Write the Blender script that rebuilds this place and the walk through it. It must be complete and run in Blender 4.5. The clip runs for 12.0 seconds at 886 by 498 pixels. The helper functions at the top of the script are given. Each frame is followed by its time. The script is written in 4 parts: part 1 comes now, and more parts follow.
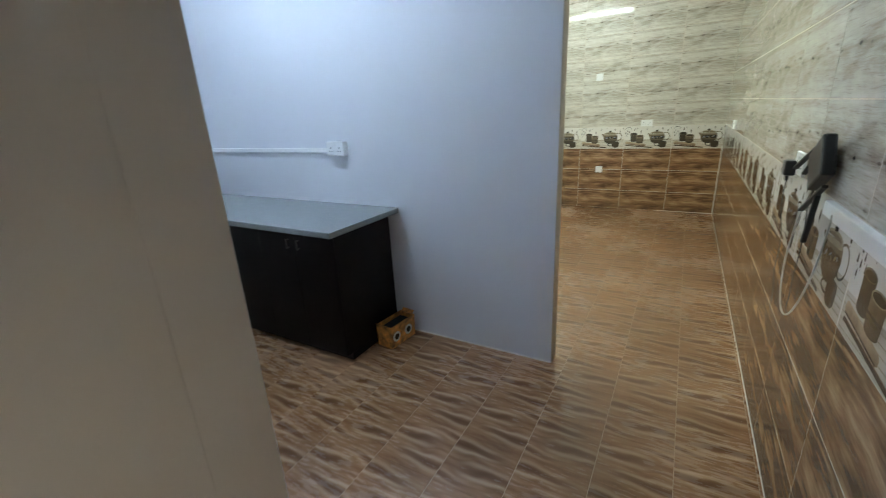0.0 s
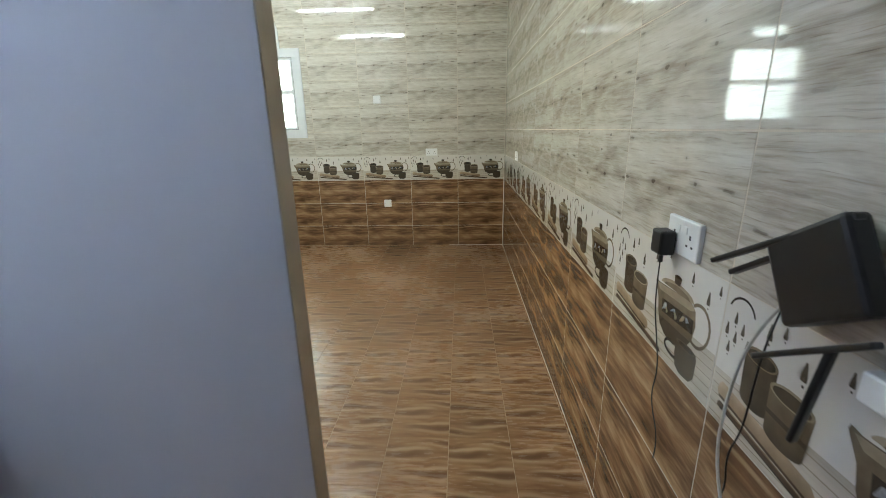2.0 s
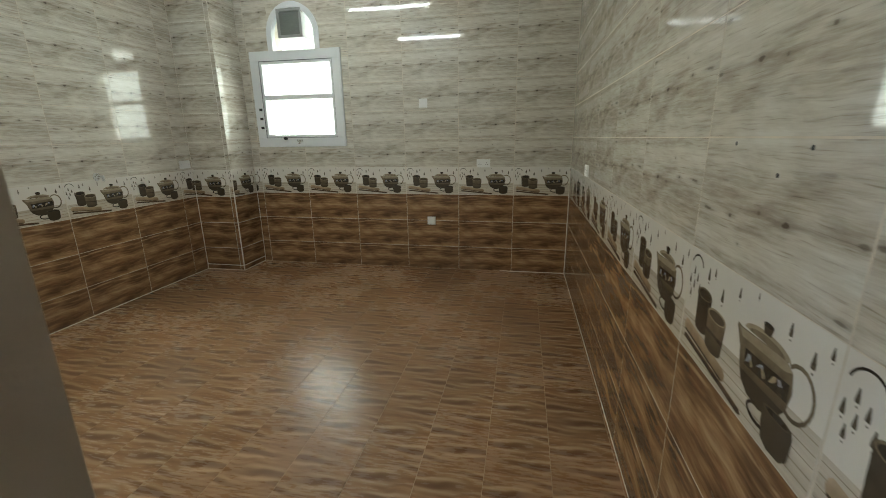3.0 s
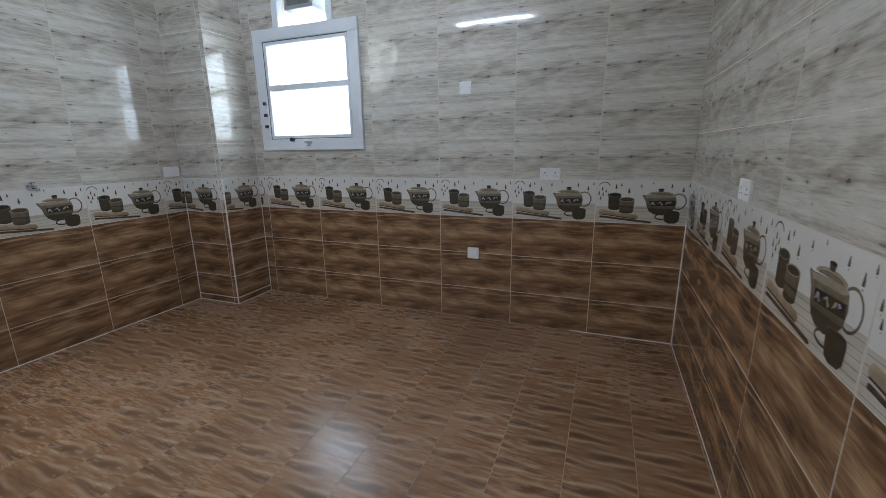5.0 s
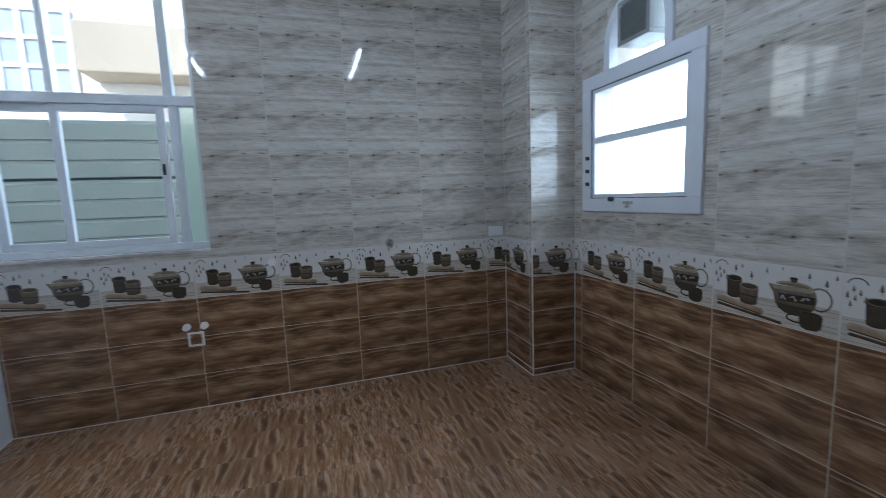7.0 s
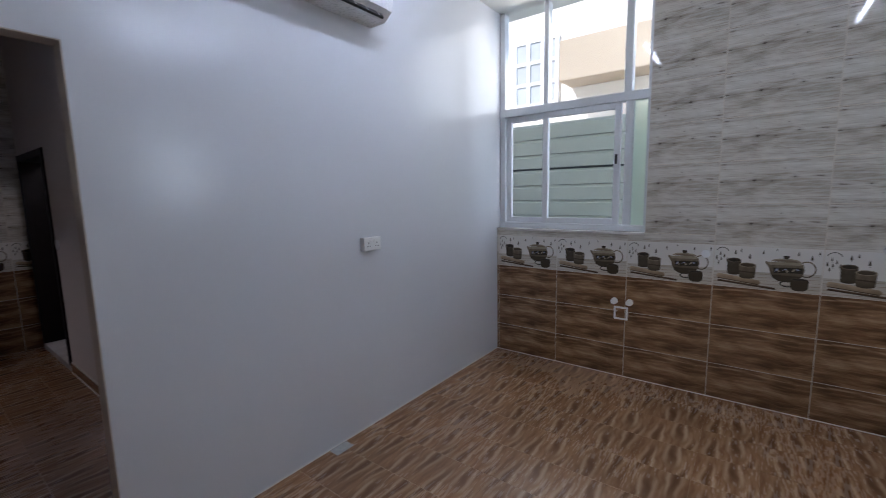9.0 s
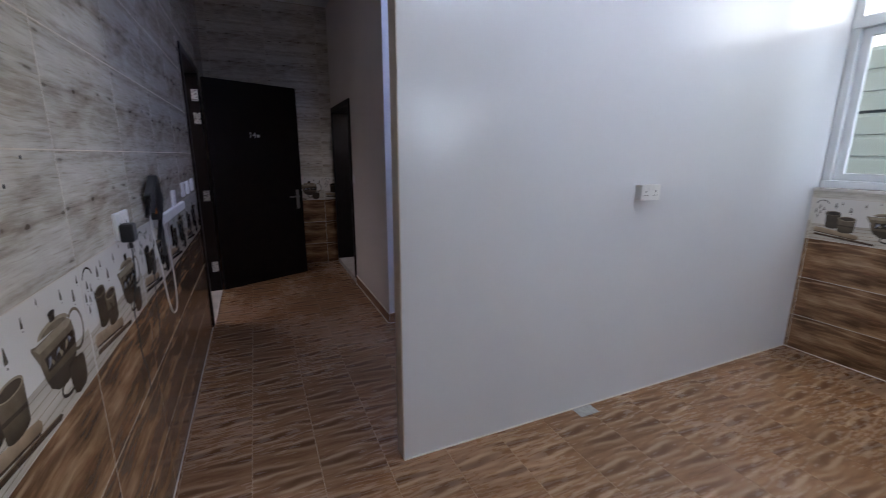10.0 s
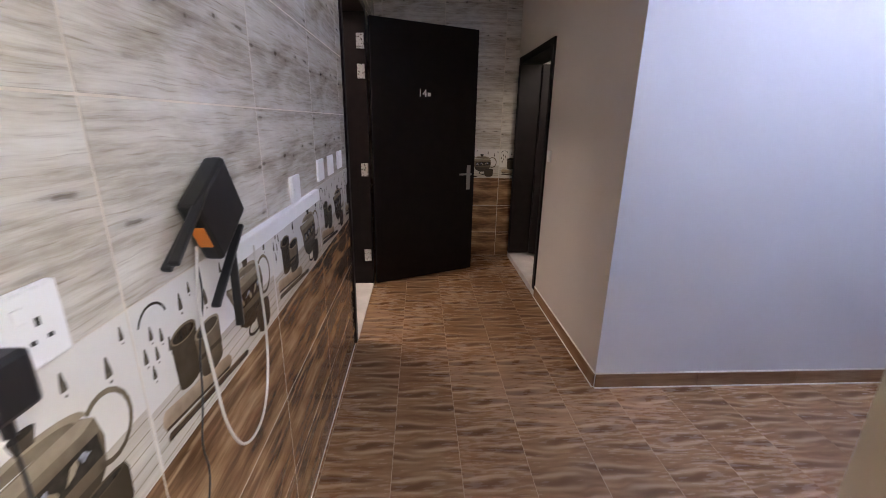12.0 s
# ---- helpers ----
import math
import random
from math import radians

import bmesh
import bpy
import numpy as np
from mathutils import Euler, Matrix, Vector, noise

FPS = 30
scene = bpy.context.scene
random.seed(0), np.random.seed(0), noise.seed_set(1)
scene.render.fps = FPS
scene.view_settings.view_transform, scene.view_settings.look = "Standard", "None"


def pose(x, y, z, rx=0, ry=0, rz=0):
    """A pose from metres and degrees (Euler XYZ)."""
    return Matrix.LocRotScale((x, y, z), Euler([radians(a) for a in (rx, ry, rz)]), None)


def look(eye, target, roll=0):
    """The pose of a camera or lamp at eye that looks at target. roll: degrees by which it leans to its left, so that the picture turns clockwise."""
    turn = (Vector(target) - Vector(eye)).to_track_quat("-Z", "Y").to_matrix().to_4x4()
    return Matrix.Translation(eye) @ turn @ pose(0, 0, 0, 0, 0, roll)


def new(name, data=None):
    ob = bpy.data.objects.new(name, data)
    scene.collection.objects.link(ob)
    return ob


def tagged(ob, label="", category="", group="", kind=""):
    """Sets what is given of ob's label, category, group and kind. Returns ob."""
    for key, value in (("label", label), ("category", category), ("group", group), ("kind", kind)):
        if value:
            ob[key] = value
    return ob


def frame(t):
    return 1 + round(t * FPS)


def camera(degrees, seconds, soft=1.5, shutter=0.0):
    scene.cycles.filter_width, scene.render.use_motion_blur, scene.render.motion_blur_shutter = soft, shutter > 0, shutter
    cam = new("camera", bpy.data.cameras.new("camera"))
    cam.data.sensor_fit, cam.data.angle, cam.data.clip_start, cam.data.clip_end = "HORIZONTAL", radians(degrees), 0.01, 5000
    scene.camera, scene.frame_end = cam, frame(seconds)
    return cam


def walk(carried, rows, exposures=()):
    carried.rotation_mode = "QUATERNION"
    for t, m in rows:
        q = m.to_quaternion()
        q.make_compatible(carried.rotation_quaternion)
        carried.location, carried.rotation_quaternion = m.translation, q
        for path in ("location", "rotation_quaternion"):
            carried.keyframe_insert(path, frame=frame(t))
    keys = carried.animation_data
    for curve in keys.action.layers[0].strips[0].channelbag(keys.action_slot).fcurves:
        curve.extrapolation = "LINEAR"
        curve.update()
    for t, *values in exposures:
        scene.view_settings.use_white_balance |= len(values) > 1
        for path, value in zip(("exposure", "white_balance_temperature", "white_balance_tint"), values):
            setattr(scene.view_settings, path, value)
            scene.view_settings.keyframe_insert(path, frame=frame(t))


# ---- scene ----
cam = camera(93.8, 12.0, soft=0.7, shutter=0.18)
PATH = [
    (0, (-0.267, -0.116, 1.495), (-1.224, 1.524, 0.867), -3.0),
    (0.5, (-0.408, 0.123, 1.499), (-0.898, 1.977, 0.932), -2.6),
    (1, (-0.511, 0.405, 1.494), (-0.646, 2.318, 0.926), -3.1),
    (1.5, (-0.497, 0.733, 1.469), (-0.54, 2.653, 0.908), -2.4),
    (2, (-0.385, 1.099, 1.482), (-0.472, 3.019, 0.927), -1.0),
    (2.5, (-0.34, 1.503, 1.482), (-0.461, 3.423, 0.939), -0.4),
    (3, (-0.323, 1.853, 1.477), (-0.69, 3.75, 0.961), -0.8),
    (5, (-0.372, 3.259, 1.395), (-1.076, 5.071, 0.928), -0.8),
    (5.5, (-0.387, 3.58, 1.413), (-1.309, 5.296, 0.959), -1.5),
    (6, (-0.382, 3.89, 1.454), (-1.599, 5.4, 0.963), -0.4),
    (6.5, (-0.458, 4.093, 1.493), (-2.018, 5.285, 1.11), 0.1),
    (7, (-0.481, 4.256, 1.555), (-2.371, 4.86, 1.311), -2.2),
    (7.2, (-0.478, 4.32, 1.567), (-2.433, 4.687, 1.358), -1.7),
    (8.8, (-0.397, 4.241, 1.573), (-2.085, 3.188, 1.366), -1.2),
    (9, (-0.385, 4.214, 1.569), (-1.972, 3.025, 1.312), -1.1),
    (9.5, (-0.339, 4.075, 1.455), (-1.608, 2.56, 1.146), 0.2),
    (10, (-0.283, 3.86, 1.46), (-1.08, 2.079, 1.019), 0.2),
    (10.5, (-0.287, 3.621, 1.445), (-0.588, 1.71, 0.937), 0.3),
    (11, (-0.274, 3.309, 1.434), (-0.263, 1.388, 0.88), 0.6),
    (11.5, (-0.243, 2.893, 1.44), (-0.265, 0.982, 0.849), -0.4),
    (12, (-0.269, 2.496, 1.445), (-0.382, 0.588, 0.855), 1.0),
]
EXPOSURES = [
    (0.0, 1.98, 6800, -8),
    (0.5, 1.62, 6600, -3),
    (1.0, 1.62, 6800, 0),
    (1.5, 1.70, 6800, 3),
    (2.0, 1.65, 6800, -1),
    (2.5, 1.24, 6950, 0),
    (3.2, 0.86, 7150, 0),
    (4.8, 0.92, 5850, 11),
    (5.5, 1.00, 5450, 11),
    (6.5, 1.06, 5300, 10),
    (7.2, 0.30, 5150, 11),
    (8.8, 0.32, 5700, 19),
    (9.5, 0.56, 5750, 18),
    (10.5, 1.45, 6180, 17),
    (11.2, 1.93, 6600, 14),
    (12.0, 2.40, 7150, 16),
]
walk(cam, [(t, look(eye, target, roll)) for t, eye, target, roll in PATH], EXPOSURES)

# ---- world and light ----
world = bpy.data.worlds.new("world")
scene.world = world
world.use_nodes = True
wn = world.node_tree.nodes
sky = wn.new("ShaderNodeTexSky")
sky.sky_type = "NISHITA"
sky.sun_disc = False
sky.sun_elevation, sky.sun_rotation = radians(44), radians(122)
wn["Background"].inputs[1].default_value = 0.14
world.node_tree.links.new(sky.outputs[0], wn["Background"].inputs[0])

sun = new("sun", bpy.data.lights.new("sun", "SUN"))
sun.data.energy, sun.data.angle, sun.data.color = 5.0, radians(0.5), (1.0, 0.95, 0.88)
sun.matrix_world = look((8, -5, 9.5), (0, 0, 0.5))


def area(name, place, target, w, h, watts, color=(1, 1, 1)):
    lamp = bpy.data.lights.new(name, "AREA")
    lamp.shape, lamp.size, lamp.size_y, lamp.energy, lamp.color = "RECTANGLE", w, h, watts, color
    ob = new(name, lamp)
    ob.matrix_world = look(place, target)
    return ob


# area lamp added outside the upper west panes, standing in for their daylight
area("window_light_west", (-4.27, 2.88, 2.80), (0, 3.7, 1.0), 1.2, 0.85, 9.0, (1.0, 0.93, 0.74))

# ---- materials ----


def mat(name, color, rough=0.5, metal=0.0, spec=0.5, vary=0.08, scale=6.0, bump=0.0, bump_scale=60.0, rough_vary=0.05):
    m = bpy.data.materials.new(name)
    m.use_nodes = True
    nt = m.node_tree
    b = nt.nodes["Principled BSDF"]
    b.inputs["Metallic"].default_value = metal
    b.inputs["Specular IOR Level"].default_value = spec
    co = nt.nodes.new("ShaderNodeTexCoord")
    n1 = nt.nodes.new("ShaderNodeTexNoise")
    n1.inputs["Scale"].default_value, n1.inputs["Detail"].default_value = scale, 6
    n2 = nt.nodes.new("ShaderNodeTexNoise")
    n2.inputs["Scale"].default_value, n2.inputs["Detail"].default_value = bump_scale, 4
    nt.links.new(co.outputs["Object"], n1.inputs["Vector"])
    nt.links.new(co.outputs["Object"], n2.inputs["Vector"])
    ramp = nt.nodes.new("ShaderNodeValToRGB")
    e = ramp.color_ramp.elements
    e[0].position, e[1].position = 0.3, 0.7
    e[0].color = (*[c * (1 - vary) for c in color], 1)
    e[1].color = (*[min(1, c * (1 + vary)) for c in color], 1)
    nt.links.new(n1.outputs["Fac"], ramp.inputs["Fac"])
    nt.links.new(ramp.outputs["Color"], b.inputs["Base Color"])
    mr = nt.nodes.new("ShaderNodeMapRange")
    mr.inputs["To Min"].default_value, mr.inputs["To Max"].default_value = max(0.02, rough - rough_vary), rough + rough_vary
    nt.links.new(n2.outputs["Fac"], mr.inputs["Value"])
    nt.links.new(mr.outputs["Result"], b.inputs["Roughness"])
    if bump:
        bp = nt.nodes.new("ShaderNodeBump")
        bp.inputs["Strength"].default_value, bp.inputs["Distance"].default_value = bump, 0.01
        nt.links.new(n2.outputs["Fac"], bp.inputs["Height"])
        nt.links.new(bp.outputs["Normal"], b.inputs["Normal"])
    return m


def ramp_node(nt, stops):
    r = nt.nodes.new("ShaderNodeValToRGB")
    e = r.color_ramp.elements
    while len(e) < len(stops):
        e.new(0.5)
    for k, (p, c) in enumerate(stops):
        e[k].position, e[k].color = p, (*c, 1)
    return r


def wood_print(name, stops, stretch, rough, bump=0.15, detail=8.0):
    """A printed wood look on glazed tile, grain along local x."""
    m = bpy.data.materials.new(name)
    m.use_nodes = True
    nt = m.node_tree
    L = nt.links.new
    b = nt.nodes["Principled BSDF"]
    co = nt.nodes.new("ShaderNodeTexCoord")
    src = co.outputs["Object"]
    mp = nt.nodes.new("ShaderNodeMapping")
    mp.inputs["Scale"].default_value = stretch
    L(src, mp.inputs["Vector"])
    n = nt.nodes.new("ShaderNodeTexNoise")
    n.inputs["Scale"].default_value, n.inputs["Detail"].default_value, n.inputs["Roughness"].default_value = 1.0, detail, 0.62
    n.inputs["Distortion"].default_value = 0.5
    L(mp.outputs[0], n.inputs["Vector"])
    r = ramp_node(nt, stops)
    L(n.outputs["Fac"], r.inputs["Fac"])
    color = r.outputs["Color"]
    fine = nt.nodes.new("ShaderNodeTexNoise")
    fine.inputs["Scale"].default_value, fine.inputs["Detail"].default_value = 1.0, 5
    mf = nt.nodes.new("ShaderNodeMapping")
    mf.inputs["Scale"].default_value = [s * 5 for s in stretch]
    L(src, mf.inputs["Vector"])
    L(mf.outputs[0], fine.inputs["Vector"])
    L(color, b.inputs["Base Color"])
    mr = nt.nodes.new("ShaderNodeMapRange")
    mr.inputs["To Min"].default_value, mr.inputs["To Max"].default_value = max(0.02, rough * 0.8), rough * 1.25
    L(fine.outputs["Fac"], mr.inputs["Value"])
    L(mr.outputs["Result"], b.inputs["Roughness"])
    bp = nt.nodes.new("ShaderNodeBump")
    bp.inputs["Strength"].default_value, bp.inputs["Distance"].default_value = bump, 0.004
    L(n.outputs["Fac"], bp.inputs["Height"])
    L(bp.outputs["Normal"], b.inputs["Normal"])
    return m


class Net:
    """Short hands for building a node material."""

    def __init__(self, name, spec=0.5):
        self.m = bpy.data.materials.new(name)
        self.m.use_nodes = True
        self.nt = self.m.node_tree
        self.b = self.nt.nodes["Principled BSDF"]
        self.b.inputs["Specular IOR Level"].default_value = spec
        self.object = self.nt.nodes.new("ShaderNodeTexCoord").outputs["Object"]
        self.random = self.nt.nodes.new("ShaderNodeObjectInfo").outputs["Random"]

    def put(self, socket, value):
        if isinstance(value, bpy.types.NodeSocket):
            self.nt.links.new(value, socket)
        else:
            socket.default_value = value

    def math(self, op, a, b=0.0, c=0.0):
        n = self.nt.nodes.new("ShaderNodeMath")
        n.operation = op
        for k, v in enumerate((a, b, c)):
            self.put(n.inputs[k], v)
        return n.outputs[0]

    def split(self, v):
        n = self.nt.nodes.new("ShaderNodeSeparateXYZ")
        self.put(n.inputs[0], v)
        return n.outputs

    def join(self, x, y, z):
        n = self.nt.nodes.new("ShaderNodeCombineXYZ")
        for k, v in enumerate((x, y, z)):
            self.put(n.inputs[k], v)
        return n.outputs[0]

    def noise(self, vec, scale, detail=4.0, rough=0.5, distortion=0.0, at=(0, 0, 0)):
        mp = self.nt.nodes.new("ShaderNodeMapping")
        mp.inputs["Scale"].default_value, mp.inputs["Location"].default_value = scale, at
        self.put(mp.inputs["Vector"], vec)
        n = self.nt.nodes.new("ShaderNodeTexNoise")
        n.inputs["Scale"].default_value, n.inputs["Detail"].default_value = 1.0, detail
        n.inputs["Roughness"].default_value, n.inputs["Distortion"].default_value = rough, distortion
        self.put(n.inputs["Vector"], mp.outputs[0])
        return n.outputs["Fac"]

    def span(self, value, lo, hi, to0=0.0, to1=1.0):
        n = self.nt.nodes.new("ShaderNodeMapRange")
        n.interpolation_type = "SMOOTHSTEP"
        for k, v in enumerate((value, lo, hi, to0, to1)):
            self.put(n.inputs[k], v)
        return n.outputs[0]

    def ramp(self, value, stops):
        r = ramp_node(self.nt, stops)
        self.put(r.inputs["Fac"], value)
        return r.outputs["Color"]

    def mix(self, fac, a, b, blend="MIX"):
        n = self.nt.nodes.new("ShaderNodeMix")
        n.data_type, n.blend_type = "RGBA", blend
        self.put(n.inputs[0], fac)
        self.put(n.inputs[6], a)
        self.put(n.inputs[7], b)
        return n.outputs[2]

    def flipped(self, share, w, axes):
        """Local coordinates, turned by half a turn on a share of the tiles."""
        f = self.math("LESS_THAN", self.random, share)
        s = self.math("MULTIPLY_ADD", f, -2.0, 1.0)
        x, y, z = self.split(self.object)
        a = self.math("MULTIPLY_ADD", x, s, self.math("MULTIPLY", f, w))
        if axes == "xy":
            return a, self.math("MULTIPLY_ADD", y, s, self.math("MULTIPLY", f, 0.3))
        return a, self.math("MULTIPLY_ADD", z, s, self.math("MULTIPLY", f, 0.3))

    def done(self, color, rough, height=None, strength=0.1):
        self.put(self.b.inputs["Base Color"], color)
        self.put(self.b.inputs["Roughness"], rough)
        if height is not None:
            bp = self.nt.nodes.new("ShaderNodeBump")
            bp.inputs["Strength"].default_value, bp.inputs["Distance"].default_value = strength, 0.004
            self.put(bp.inputs["Height"], height)
            self.put(self.b.inputs["Normal"], bp.outputs["Normal"])
        return self.m


def pale_tile(name):
    """Glossy tile printed as bleached planks: fine level grain, cloudy patches and a row of knots half way up."""
    n = Net(name, 0.5)
    x, z = n.flipped(0.22, 0.6, "xz")
    p = n.join(x, 0.0, z)
    sway = n.math("SUBTRACT", n.noise(p, (4, 1, 10), 3), 0.5)
    zw = n.math("MULTIPLY_ADD", sway, 0.024, z)
    q = n.join(x, 0.0, zw)
    cloud = n.noise(q, (3.4, 1, 10), 4, 0.55, 0.4, (0.7, 0, 0.3))
    grain = n.noise(q, (5.0, 1, 48), 7, 0.66, 0.25)
    lines = n.noise(q, (8.0, 1, 190), 3, 0.55, 0.0, (2.1, 0, 0.9))
    tone = n.math("ADD", n.math("MULTIPLY", cloud, 0.5), n.math("MULTIPLY", grain, 0.5))
    color = n.ramp(tone, [(0.33, (0.290, 0.248, 0.195)), (0.43, (0.455, 0.408, 0.338)), (0.51, (0.585, 0.545, 0.472)), (0.62, (0.69, 0.66, 0.592))])
    color = n.mix(1.0, color, n.ramp(lines, [(0.30, (0.66, 0.63, 0.60)), (0.41, (0.94, 0.93, 0.92)), (0.55, (1, 1, 1))]), "MULTIPLY")
    rag = n.math("MULTIPLY", n.math("SUBTRACT", n.noise(p, (45, 1, 90), 2), 0.5), 1.5)
    knots = None
    for cx, cz, a, b, k0 in ((0.205, 0.158, 0.014, 0.008, 0.85), (0.30, 0.150, 0.007, 0.005, 0.6), (0.42, 0.176, 0.008, 0.006, 0.7), (0.545, 0.178, 0.022, 0.006, 0.62), (0.018, 0.150, 0.014, 0.005, 0.6), (0.022, 0.276, 0.022, 0.004, 0.6), (0.365, 0.235, 0.005, 0.004, 0.5), (0.12, 0.06, 0.03, 0.005, 0.3), (0.47, 0.10, 0.02, 0.004, 0.3)):
        dx = n.math("DIVIDE", n.math("SUBTRACT", x, cx), a)
        dz = n.math("DIVIDE", n.math("SUBTRACT", zw, cz), b)
        d = n.math("ADD", n.math("SQRT", n.math("ADD", n.math("MULTIPLY", dx, dx), n.math("MULTIPLY", dz, dz))), rag)
        core = n.span(d, 0.4, 1.4, min(0.92, k0 * 1.15), 0.0)
        halo = n.span(n.math("ADD", n.math("ABSOLUTE", n.math("MULTIPLY", dx, 0.22)), n.math("ABSOLUTE", n.math("MULTIPLY", dz, 0.45))), 0.1, 1.3, k0 * 0.45, 0.0)
        k = n.math("MAXIMUM", core, halo)
        knots = k if knots is None else n.math("MAXIMUM", knots, k)
    color = n.mix(knots, color, (0.10, 0.078, 0.058, 1))
    return n.done(color, n.span(grain, 0.3, 0.7, 0.04, 0.06), grain, 0.004)


def brown_tile(name):
    """Glossy tile printed as dark timber: level streaks, a pale ribbon near the head and dark veins beneath it."""
    n = Net(name, 0.5)
    x, y, z = n.split(n.object)
    p = n.join(x, 0.0, z)
    sway = n.math("SUBTRACT", n.noise(p, (3.6, 1, 4), 3, 0.5), 0.5)
    zw = n.math("MULTIPLY_ADD", sway, 0.05, z)
    q = n.join(x, 0.0, zw)
    body = n.noise(q, (2.6, 1, 15), 5, 0.58, 0.3, (0.4, 0, 0.2))
    fine = n.noise(q, (5.0, 1, 62), 5, 0.62, 0.2)
    blot = n.noise(p, (7.0, 1, 15), 4, 0.55, 0.3, (3.3, 0, 1.7))
    tone = n.math("ADD", n.math("MULTIPLY", body, 0.66), n.math("MULTIPLY", fine, 0.34))
    color = n.ramp(tone, [(0.36, (0.098, 0.051, 0.025)), (0.44, (0.160, 0.087, 0.043)), (0.51, (0.262, 0.150, 0.076)), (0.58, (0.375, 0.233, 0.126)), (0.68, (0.50, 0.335, 0.197))])
    color = n.mix(n.span(blot, 0.50, 0.72, 0.0, 0.4), color, (0.235, 0.105, 0.052, 1))
    head = n.math("ADD", n.math("MULTIPLY", n.math("SINE", n.math("MULTIPLY", x, 9.5)), 0.008), n.math("MULTIPLY_ADD", sway, 0.035, 0.268))
    off = n.math("SUBTRACT", z, head)
    thin = n.span(n.noise(p, (7, 1, 3), 2), 0.40, 0.60)
    color = n.mix(n.math("MULTIPLY", thin, n.span(n.math("ABSOLUTE", n.math("ADD", off, 0.024)), 0.003, 0.022, 0.5, 0.0)), color, (0.060, 0.031, 0.016, 1))
    color = n.mix(n.math("MULTIPLY", n.span(fine, 0.35, 0.6), n.span(n.math("ABSOLUTE", off), 0.001, 0.010, 0.75, 0.0)), color, (0.47, 0.32, 0.19, 1))
    color = n.mix(n.math("MULTIPLY", n.math("SUBTRACT", 1.0, thin), n.span(n.math("ABSOLUTE", n.math("SUBTRACT", zw, 0.052)), 0.003, 0.024, 0.5, 0.0)), color, (0.060, 0.031, 0.016, 1))
    return n.done(color, n.span(fine, 0.3, 0.7, 0.12, 0.2), body, 0.03)


def ripple_tile(name):
    """Square glazed floor tile printed with dark flame-shaped eyes between soft pale crests."""
    n = Net(name, 0.5)
    x, y = n.flipped(0.5, 0.3, "xy")
    p = n.join(x, y, 0.0)
    g = n.nt.nodes.new("ShaderNodeNewGeometry").outputs["Position"]
    sway = n.math("SUBTRACT", n.noise(p, (6, 6, 1), 1.5, 0.4), 0.5)
    yw = n.math("MULTIPLY_ADD", sway, 0.06, y)
    streak = n.noise(n.join(x, yw, 0.0), (4.0, 24, 1), 4, 0.5, 0.3)
    fine = n.noise(p, (12, 75, 1), 3, 0.5)
    tone = n.math("ADD", n.math("MULTIPLY", streak, 0.85), n.math("MULTIPLY", fine, 0.15))
    color = n.ramp(tone, [(0.34, (0.205, 0.105, 0.050)), (0.46, (0.270, 0.147, 0.074)), (0.55, (0.325, 0.185, 0.098)), (0.68, (0.41, 0.255, 0.145))])
    for cx, cy, a, b, k in ((0.095, 0.185, 0.175, 0.027, 1.0), (0.22, 0.070, 0.185, 0.024, 0.9), (0.28, 0.262, 0.14, 0.018, 0.6)):
        dx = n.math("DIVIDE", n.math("SUBTRACT", x, cx), a)
        dy = n.math("DIVIDE", n.math("SUBTRACT", yw, cy), b)
        d = n.math("SQRT", n.math("ADD", n.math("MULTIPLY", dx, dx), n.math("MULTIPLY", dy, dy)))
        color = n.mix(n.span(d, 0.0, 1.35, 0.76 * k, 0.0), color, (0.115, 0.055, 0.026, 1))
        inner = n.span(n.math("ABSOLUTE", dx), 0.2, 1.1, 1.0, 0.0)
        for side, at, f in ((1.0, 1.25, 0.9), (-1.0, 1.2, 0.6)):
            lens = n.math("MULTIPLY_ADD", n.math("MULTIPLY", dx, dx), -0.6, at)
            crest = n.span(n.math("ABSOLUTE", n.math("SUBTRACT", n.math("MULTIPLY", dy, side), lens)), 0.0, 0.7, f * k, 0.0)
            color = n.mix(n.math("MULTIPLY", crest, inner), color, (0.49, 0.332, 0.208, 1))
    dust = n.noise(g, (1.1, 1.1, 1), 5, 0.6)
    color = n.mix(1.0, color, n.ramp(dust, [(0.3, (0.86, 0.86, 0.86)), (0.7, (1.08, 1.07, 1.06))]), "MULTIPLY")
    color = n.mix(1.0, color, n.ramp(n.random, [(0.0, (0.91, 0.90, 0.89)), (1.0, (1.06, 1.05, 1.04))]), "MULTIPLY")
    return n.done(color, n.span(n.math("ADD", n.math("MULTIPLY", fine, 0.4), n.math("MULTIPLY", dust, 0.6)), 0.35, 0.65, 0.20, 0.32), streak, 0.05)


M_LIGHT = pale_tile("pale_wood_tile")
M_BROWN = brown_tile("brown_wood_tile")
M_FLOOR = ripple_tile("floor_wood_tile")
M_SKIRT = wood_print("skirting_wood_tile", [(0.28, (0.19, 0.105, 0.058)), (0.5, (0.30, 0.18, 0.105)), (0.72, (0.41, 0.27, 0.17))], (2.3, 1.0, 22.0), 0.20, bump=0.03, detail=6.0)
M_PRINT_BG = mat("border_glaze", (0.72, 0.69, 0.64), 0.10, vary=0.03)
M_PLANK = wood_print("border_plank_print", [(0.3, (0.42, 0.37, 0.30)), (0.6, (0.60, 0.55, 0.47)), (0.8, (0.70, 0.66, 0.58))], (2, 1, 40), 0.12, bump=0.0)
